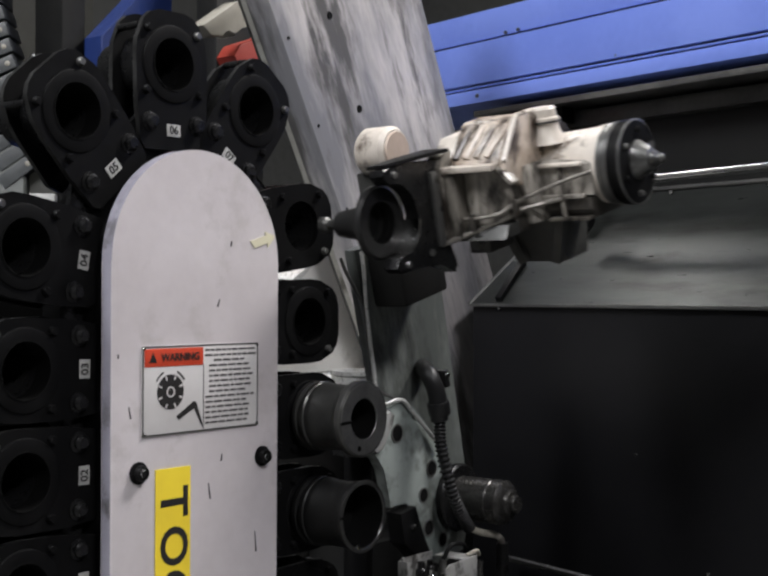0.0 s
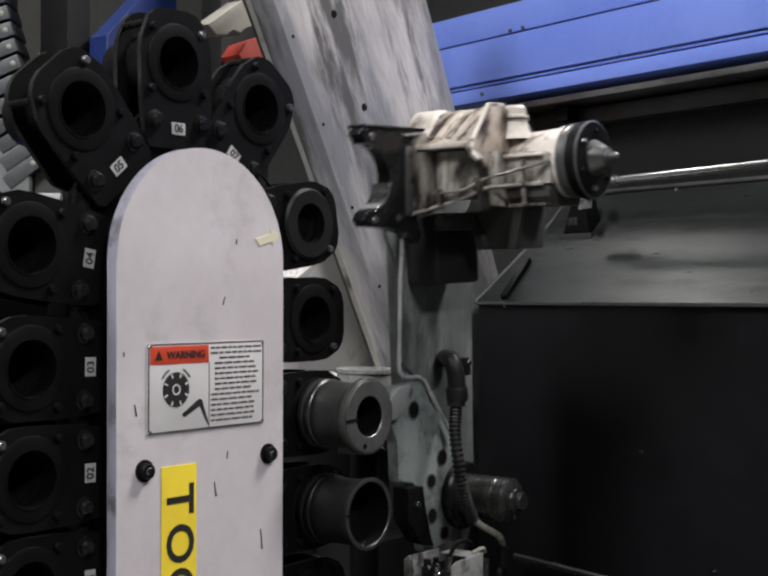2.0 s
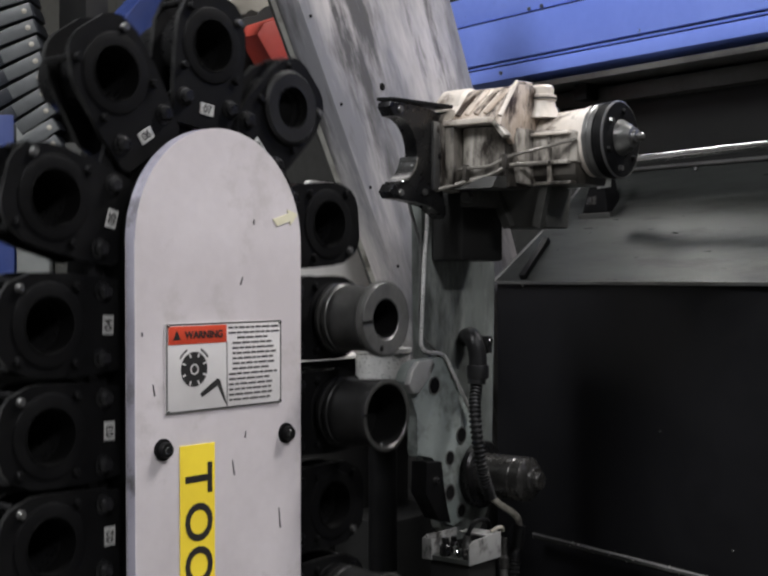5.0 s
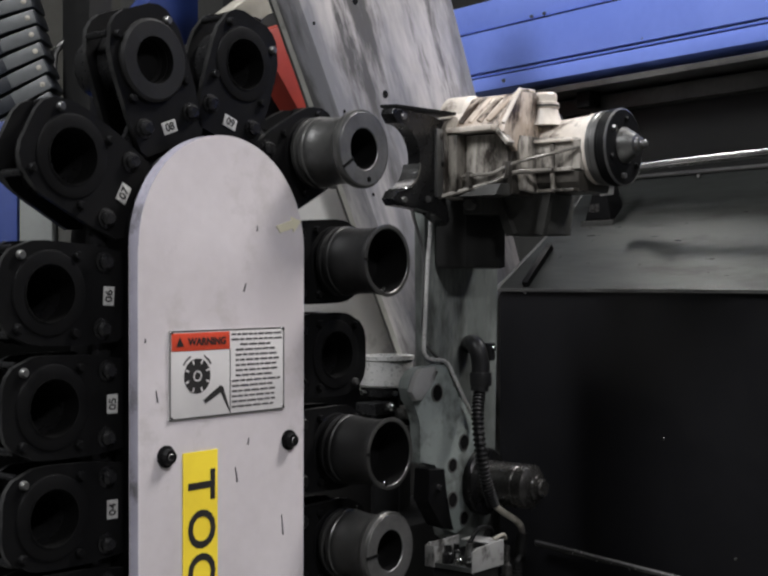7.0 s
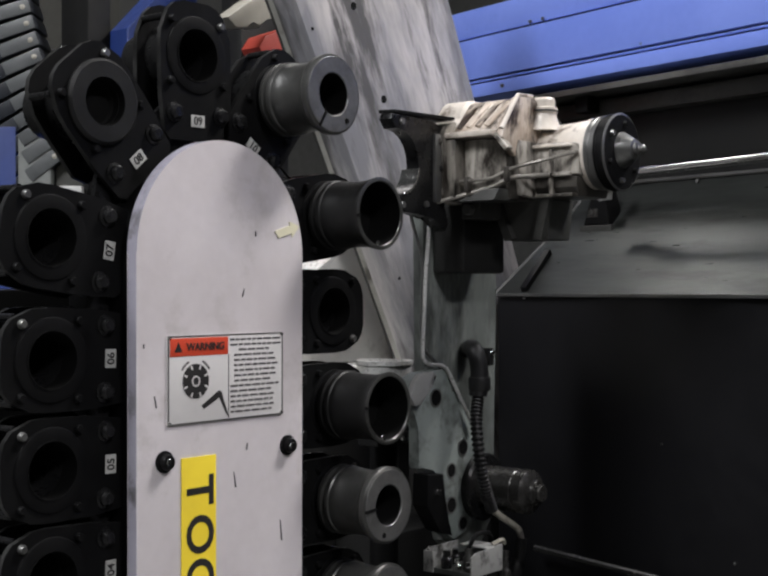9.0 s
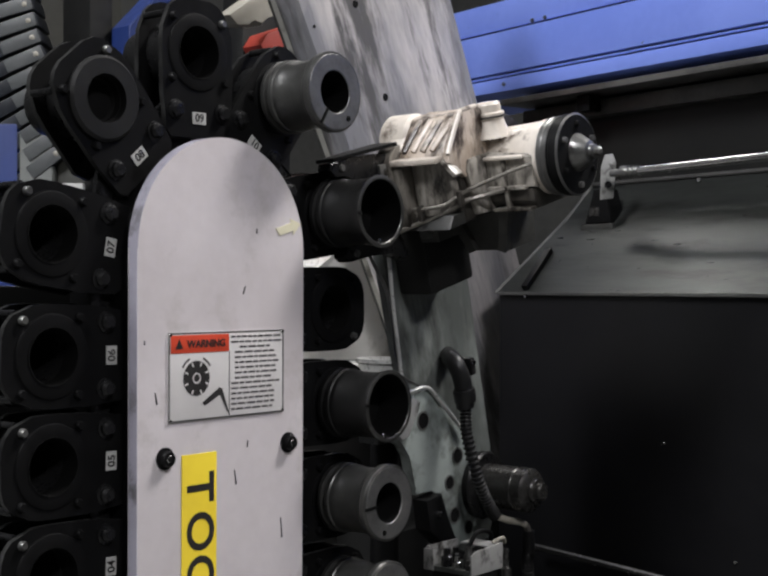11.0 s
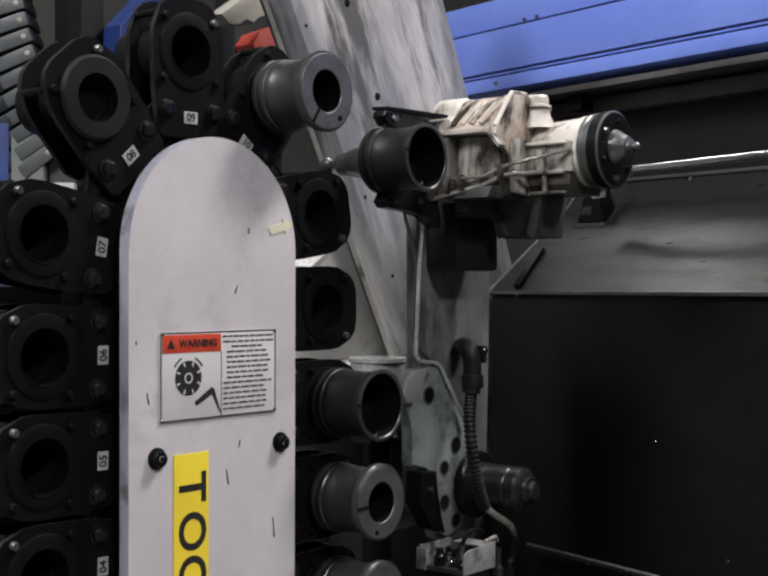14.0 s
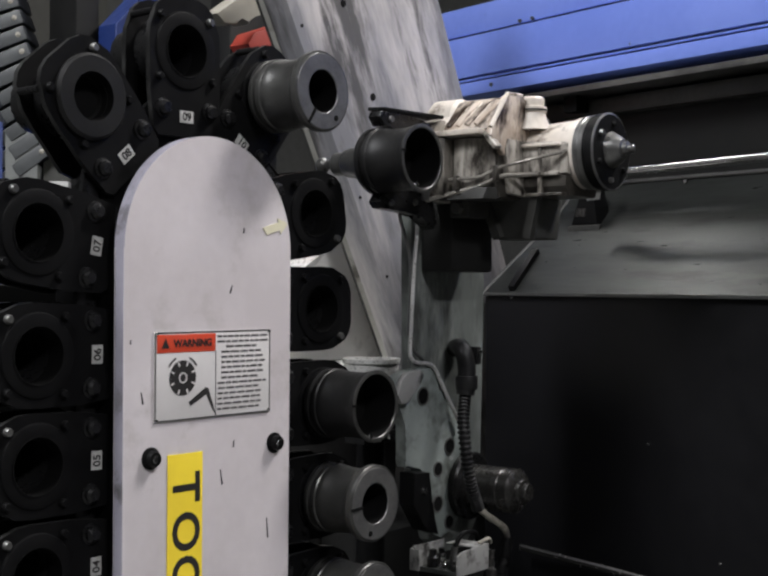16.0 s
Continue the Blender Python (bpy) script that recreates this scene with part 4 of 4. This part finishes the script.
def guard_wall():
    beam = thing("blue_beam", "blue painted machine beam with seam lines", "machine beam", m=WALL)
    part("lower_lip", box(2.098, 2.40, 0.15, 3.0, 2.073, 2.1055, 0.003), BLUE, beam)
    part("seam_bead", box(2.100, 2.40, 0.15, 3.0, 2.1095, 2.1140, 0.001), BLUE, beam)
    part("main_panel", box(2.094, 2.40, 0.15, 3.0, 2.1180, 2.2185, 0.003), BLUE, beam)
    part("upper_panel", box(2.102, 2.40, 0.15, 3.0, 2.2245, 2.295, 0.003), BLUE, beam)
    part("seam_backing", box(2.106, 2.39, 0.16, 2.99, 2.085, 2.29, 0), HALL_DARK, beam)
    for a, z in ((2.182, 2.228), (1.84, 2.124), (2.14, 2.228), (2.28, 2.09)):
        part("stud", lathe([(0, 0), (0.004, 0), (0.005, 0.004), (0, 0.004)], 10, pose(2.094, a, z, 0, 0, -90)), RAIL, beam)
    part("end_post", box(2.2, 2.38, 0.16, 0.30, 0, 2.08, 0.01), HALL_DARK, beam)
    part("end_post", box(2.2, 2.38, 2.8, 2.98, 0, 2.08, 0.01), HALL_DARK, beam)
    rails = thing("guide_rails", "dark dull guide rails under the blue beam", "rail", m=WALL)
    part("upper_rail", box(2.085, 2.19, 0.2, 2.28, 2.037, 2.051, 0.002), RAIL, rails, "dull steel strip")
    part("lower_rail", box(2.16, 2.20, 0.2, 2.28, 1.993, 2.030, 0.004), GRIME, rails)
    part("rail_seat", box(2.201, 2.235, 0.2, 2.28, 1.84, 2.076, 0), HALL_DARK, rails)
    part("rail_clamp", box(2.12, 2.16, 2.02, 2.06, 2.0, 2.05, 0.004), BLACK, rails)
    guard = thing("sloped_guard", "grey metal guard sheet with a folded edge", "guard", m=WALL)
    bm = bmesh.new()
    profile = [(2.170, 1.832), (2.103, 1.760), (2.098, 1.755), (1.90, 1.588)]
    ends = [(2.058, 0.25), (2.064, 0.25), (2.0645, 0.25), (2.085, 0.25)]
    rows = []
    for (c, z), (a1, a0) in zip(profile, ends):
        rows.append([bm.verts.new((c, a1, z)), bm.verts.new((c, a0, z))])
    for r0, r1 in zip(rows, rows[1:]):
        bm.faces.new((r0[0], r0[1], r1[1], r1[0]))
    bmesh.ops.solidify(bm, geom=bm.faces[:], thickness=0.006)
    part("sheet", bm, GUARD, guard, smooth=False)
    part("fold_strip", box(1.892, 1.902, 0.25, 2.083, 1.582, 1.588, 0.001), RAIL, guard, "bright folded edge")
    part("top_lip", box(2.162, 2.182, 0.25, 2.055, 1.8335, 1.840, 0.001), RAIL, guard)
    for a in (0.62, 0.95, 1.22, 1.5, 1.74):
        part("lip_rivet", lathe([(0, 0), (0.004, 0), (0.005, 0.004), (0, 0.004)], 10, pose(2.156, a, 1.826, 0, 0, -90)), STEEL, guard)
    part("edge_fold", tube([(1.900, 2.088, 1.586), (2.100, 2.067, 1.755), (2.170, 2.061, 1.832)], 0.005, 6), RAIL, guard, "folded sheet edge")
    # Black bar laid on the sheet to draw the shade of the slot.
    part("slot_bar", tube([(1.900, 1.997, 1.596), (1.998, 2.022, 1.680)], 0.010, 4), BLACK, guard)
    black = thing("black_guard", "glossy black sheet guard with small specks", "guard", m=WALL)
    part("sheet", box(1.905, 1.93, 0.25, 2.083, 0.0, 1.581, 0.002), GLOSS_BLACK, black)
    for a, z in ((1.42, 1.585), (1.33, 1.0), (1.45, 1.1), (2.0, 1.578), (1.62, 1.30)):
        part("screw", lathe([(0, 0), (0.003, 0), (0.004, 0.004), (0, 0.004)], 10, pose(1.902, a, z, 0, 0, -90)), STEEL, black)
    part("side_return", box(1.93, 2.30, 2.06, 2.083, 0.0, 1.57, 0.002), HALL_DARK, black)
    pipe = thing("floor_pipe", "dull steel pipe along the black guard", "pipe", m=WALL)
    part("bar", tube([(1.87, 1.93, 1.055), (1.87, 0.4, 1.030)], 0.008, 10), STEEL, pipe)
    part("bracket", box(1.868, 1.91, 1.20, 1.23, 1.03, 1.055, 0.002), BLACK, pipe)
    rod = thing("push_rod", "bright steel push rod with a lever and black foot", "rod", m=WALL)
    part("rod", tube([(2.0, 1.765, 1.838), (2.0, 0.3, 1.859)], 0.009, 16), STEEL, rod, "bright steel rod")
    part("rod_thread", lathe([(0, 0), (0.010, 0), (0.013, 0.006), (0.010, 0.012), (0.013, 0.018), (0.010, 0.024), (0.014, 0.03), (0.014, 0.045), (0.008, 0.05), (0.008, 0.075), (0, 0.078)], 20, pose(2.0, 1.765, 1.838)), RAIL, rod)
    part("lever", prism([(-0.016, -0.050), (0.012, -0.046), (0.018, 0.030), (0.010, 0.048), (-0.006, 0.046), (-0.014, 0.020)], 0, 0.010, 0.002), SCUFFED, rod, "scratched white lever plate", True).matrix_local = pose(2.012, 1.862, 1.834, 0, 0, -38)
    part("lever_pin", lathe([(0, -0.008), (0.007, -0.008), (0.008, 0.0), (0, 0.0)], 12, pose(2.012, 1.862, 1.816, 0, 0, -38)), OILED, rod)
    foot = part("foot", prism([(-0.040, -0.040), (0.036, -0.040), (0.030, 0.0), (0.020, 0.036), (-0.014, 0.036), (-0.024, 0.0)], -0.022, 0.022, 0.004), BLACK, rod, "black foot", False)
    foot.matrix_local = pose(2.088, 1.942, 1.778, 0, 0, -90)
    part("foot_slot", box(-0.026, 0.004, -0.0235, -0.021, -0.022, -0.004, 0.001), SHAFT, foot)
    part("foot_flange", box(2.062, 2.106, 1.895, 1.990, 1.722, 1.7375, 0.003), GRIME, rod)


guard_wall()


def small_block():
    block = thing("terminal_tray", "worn pale metal tray with wiring inside, on a black post", "machine part", m=pose(1.725, 1.22, 1.118))
    part("tray_floor", box(0.003, 0.090, 0.003, 0.095, 0.0, 0.004, 0.001), GUARD, block)
    part("front_wall", prism([(0.0, 0.0), (0.092, 0.0), (0.092, 0.044), (0.012, 0.040), (0.0, 0.034)], 0.0, 0.003, 0.001), SCUFFED, block, "scuffed pale front wall")
    part("back_wall", box(0.003, 0.090, 0.092, 0.095, 0.004, 0.040, 0.001), SCUFFED, block)
    part("side_lip", box(0.0, 0.003, 0.0035, 0.094, 0.0, 0.008, 0.001), GUARD, block)
    part("corner_clip", prism([(0.0, 0.0), (0.016, 0.0), (0.016, 0.030), (0.010, 0.040), (0.0, 0.034)], 0.0955, 0.0985, 0.001), SCUFFED, block, "pale corner clip")
    part("side_clip", box(-0.003, 0.0, 0.078, 0.098, 0.0, 0.036, 0.001), SCUFFED, block)
    part("top_flange", box(0.050, 0.090, 0.0035, 0.060, 0.0405, 0.0435, 0.001), SCUFFED, block, "pale top flange")
    for k, (x, y, r, h) in enumerate(((0.026, 0.070, 0.010, 0.034), (0.040, 0.035, 0.009, 0.040), (0.022, 0.045, 0.007, 0.024), (0.062, 0.078, 0.008, 0.030), (0.018, 0.020, 0.006, 0.022))):
        part("plug", lathe([(0, 0.004), (r, 0.004), (r, h * 0.6), (r * 0.7, h * 0.7), (r * 0.7, h), (0, h)], 8 + 4 * (k % 2), pose(x, y, 0, 90)), (OILED, GRIME, STEEL)[k % 3], block)
    part("wire", tube([(0.040, 0.035, 0.040), (0.060, 0.030, 0.062), (0.100, 0.030, 0.052), (0.110, 0.050, 0.0), (0.105, 0.06, -0.10)], 0.004, 8), BLACK, block)
    part("wire", tube([(0.075, 0.010, 0.0445), (0.095, 0.004, 0.050), (0.115, 0.012, 0.040)], 0.0035, 8), BEIGE, block)
    part("post", box(0.006, 0.086, 0.006, 0.088, -1.118, -0.0005, 0.005), HALL_DARK, block)
    conduit = thing("steel_conduit", "dull steel conduit beside the tray", "pipe", m=pose(1.885, 1.26, 0))
    part("pipe", lathe([(0, 0), (0.007, 0), (0.007, 1.08), (0, 1.08)], 12, pose(0, 0, 0, 90)), RAIL, conduit)
    part("fitting", lathe([(0, 1.0805), (0.010, 1.0805), (0.010, 1.10), (0.006, 1.105), (0.006, 1.135), (0, 1.135)], 12, pose(0, 0, 0, 90)), SHAFT, conduit)


small_block()


# ---- far behind the magazine ----
def background():
    tagged(part("steel_pillar", box(1.795, 1.86, 2.32, 2.42, 0, 5.2, 0.006), HALL_DARK), "black steel pillar behind the magazine", "pillar")
    carrier = thing("cable_carrier", "grey plastic cable carrier with bright pins", "cable carrier", m=pose(1.723, 2.476, 0, 0, 0, -50.8))
    for k in range(12):
        link = part("carrier_link", box(-0.19, 0.030, -0.05, 0.05, -0.0165, 0.0165, 0.003), CARRIER, carrier)
        lean = 11 + 2.4 * k
        link.matrix_local = pose(-0.008 + 0.0095 * k - 0.0001 * k * k, 0, 2.30 - 0.0375 * k, 0, -lean, 0)
        # Thin lighter plate added to each link to paint its lit right end.
        part("link_cap", box(-0.062, 0.028, -0.0545, -0.0505, -0.0155, 0.0155, 0.003), LINK_LIT, link, "lighter grey strip for the lit link end")
        part("link_pin", lathe([(0, -0.058), (0.006, -0.055), (0.008, -0.05), (0, -0.05)], 12, pose(0.012, 0, 0)), BEIGE, link)
    part("carrier_stand", box(-0.22, 0.02, 0.06, 0.10, 0, 2.6, 0.006), HALL_DARK, carrier)
    cabinet = thing("grey_cabinet", "pale grey narrow electrical cabinet with a label window", "cabinet", m=pose(1.690, 2.435, 0, 0, 0, -50.8))
    part("body", box(0.0, 0.074, 0, 0.25, 0, 1.948, 0.005), CABINET, cabinet)
    part("door_edge", box(0.080, 0.165, 0.02, 0.2, 0, 1.90, 0.004), OLIVE, cabinet)
    part("window", box(0.085, 0.145, -0.01, 0.018, 1.80, 1.828, 0.004), TAG, cabinet)
    tagged(part("blue_cover", prism([(1.84, 2.02), (1.90, 1.55), (2.05, 1.55), (2.05, 2.40), (1.96, 2.30), (1.84, 2.18)], 2.24, 2.30, 0.004), BLUE_DARK), "deep blue painted sheet cover behind the chain", "cover")
    side = part("blue_side_cover", box(-0.4, -0.004, 0, 0.05, 0, 1.962, 0.005), BLUE_DARK)
    side.matrix_world = pose(1.690, 2.435, 0, 0, 0, -50.8)
    tagged(side, "deep blue painted side cover beside the cabinet", "cover")
    red = thing("red_unit", "red painted unit with beige connector housing", "machine part", m=pose(2.118, 2.05, 2.15))
    part("red_body", prism([(-0.083, -0.010), (-0.060, 0.020), (0.062, 0.066), (0.174, -0.07), (0.150, -0.15), (0.051, -0.16), (-0.02, -0.08)], -0.03, 0.03, 0.004), RED, red)
    part("beige_housing", prism([(-0.166, 0.008), (-0.064, 0.078), (-0.015, 0.09), (0.01, 0.04), (-0.05, 0.025), (-0.07, 0.0), (-0.09, 0.015), (-0.105, -0.005), (-0.14, -0.01)], -0.07, -0.02, 0.004), BEIGE, red).matrix_local = pose(-0.052, 0, 0.022)
    part("black_base", box(-0.06, 0.10, 0.05, 0.12, -2.15, 0.3, 0.01), HALL_DARK, red)
    tagged(part("olive_sheet", box(1.2, 2.6, 3.2, 3.25, 0, 3.4, 0.004), OLIVE), "dim olive sheet wall far behind", "panel")
    tagged(part("bent_pipe", tube([(1.80, 2.45, 1.9), (1.795, 2.45, 2.10), (1.81, 2.44, 2.15), (1.86, 2.40, 2.20)], 0.008, 10), RAIL), "thin bent steel pipe by the pillar", "pipe")


background()


# ---- what moves ----
STATIONS = [(-12, 0.987, -0.034, 180), (-1, 0.987, 1.508, 179), (0, 0.986, 1.664, 171), (1, 1.066, 1.845, 131), (2, 1.234, 1.930, 91),
            (3, 1.402, 1.884, 53), (4, 1.510, 1.714, 9), (5, 1.526, 1.563, 1), (6, 1.530, 1.414, 0), (7, 1.530, 1.264, 0), (8, 1.530, 1.114, 0)]


def table(rows, t):
    """The value at t of a table of (t, value), with eased straight steps."""
    if t <= rows[0][0]:
        return rows[0][1]
    for (t0, a), (t1, b) in zip(rows, rows[1:]):
        if t <= t1:
            return a + (b - a) * (t - t0) / (t1 - t0)
    return rows[-1][1]


def station(s):
    """The pose of a pot at chain position s."""
    if s >= 7:
        x, z, a = 1.530, 1.264 - 0.15 * (s - 7), 0
    elif s <= -1:
        x, z, a = 0.987, 1.508 + 0.14 * (s + 1), 179
    else:
        i = int(math.floor(s)) + 2
        f = s - math.floor(s)
        p = [Vector(STATIONS[k][1:]) if k else Vector((0.987, 1.368, 179)) for k in (i - 1, i, i + 1, i + 2)]
        x, z, a = 0.5 * (2 * p[1] + (p[2] - p[0]) * f + (2 * p[0] - 5 * p[1] + 4 * p[2] - p[3]) * f * f + (3 * p[1] - p[0] - 3 * p[2] + p[3]) * f ** 3)
    return pose(x, POT_Y, z, 0, 90 - a, 0)


CHAIN = [(4.2, 0), (4.4, 0.06), (4.7, 0.40), (5.0, 0.80), (5.3, 1.16), (5.6, 1.45), (6.0, 1.78), (6.3, 2.0), (6.5, 2.15), (6.8, 2.40), (7.0, 2.48), (7.4, 2.61), (8.0, 2.74), (8.4, 2.83), (8.8, 2.95), (9.0, 3.0)]
SWING = [(0, 1), (1.72, 1), (1.8, 0.93), (1.9, 0.55), (2.0, 0.18), (2.1, 0.03), (2.2, 0), (10.0, 0), (10.1, 0.05), (10.3, 0.5), (10.5, 0.95), (10.6, 1),
         (12.9, 1), (13.0, 0.85), (13.1, 0.45), (13.2, 0.12), (13.3, 0)]
REACH = [(0, 0.92), (0.1, 0.74), (0.2, 0.52), (0.3, 0.31), (0.4, 0.15), (0.5, 0.05), (0.6, 0), (11.95, 0), (12.0, 0.03), (12.1, 0.12), (12.2, 0.30), (12.3, 0.46), (12.4, 0.62),
         (12.5, 0.73), (12.6, 0.85), (12.8, 1.0), (13.3, 1.0), (13.4, 0.78), (13.5, 0.50), (13.6, 0.30), (13.7, 0.13), (13.8, 0.02), (13.9, 0)]
SWING_ANGLE = -14.76
SLIDE = -0.165


def arm_pose(t):
    return pose(*PIVOT, 0, SWING_ANGLE * table(SWING, t), 0)


def head_slide(t):
    """The head in the arm's space: it slides along the axis of the tool."""
    return pose(0.003, SLIDE * table(REACH, t), AXIS_UP)


def head_pose(t):
    return arm_pose(t) @ head_slide(t)


def held(t, grip):
    """The pose of a tool in the claws; grip: its pose in the head's space."""
    return head_pose(t) @ grip


def span(a, b, step):
    return [round(a + step * i, 3) for i in range(int(round((b - a) / step)) + 1)]


def motions():
    chain_times = [0.0] + span(4.1, 9.1, 0.1) + [16.0]
    for n, pot in pots.items():
        walk(pot, [(t, station(n - table(CHAIN, t))) for t in chain_times])
    for n, tool in tools.items():
        if n != 7:
            walk(tool, [(t, station(n - table(CHAIN, t))) for t in chain_times])
    arm_times = [0.0] + span(1.6, 2.3, 0.1) + span(9.9, 10.7, 0.1) + span(12.8, 13.4, 0.1) + [16.0]
    walk(arm, [(t, arm_pose(t)) for t in arm_times])
    reach_times = span(0.0, 0.8, 0.1) + span(1.6, 2.3, 0.1) + span(9.9, 10.7, 0.1) + span(11.8, 14.1, 0.1) + [16.0]
    walk(head, [(t, head_slide(t)) for t in reach_times])
    # the dark sleeve is drawn from the chain and carried off
    grip = head_pose(11.0).inverted() @ station(4)
    walk(tools[7], [(t, station(7 - table(CHAIN, t))) for t in chain_times[:-1]] + [(t, held(t, grip)) for t in [11.7] + span(11.8, 14.1, 0.1) + [16.0]])
    # the short holder is put into the chain and goes on with it
    walk(holder, [(t, held(t, grip)) for t in span(0.0, 0.8, 0.1)] + [(t, station(4 - table(CHAIN, t))) for t in chain_times[1:]])


motions()
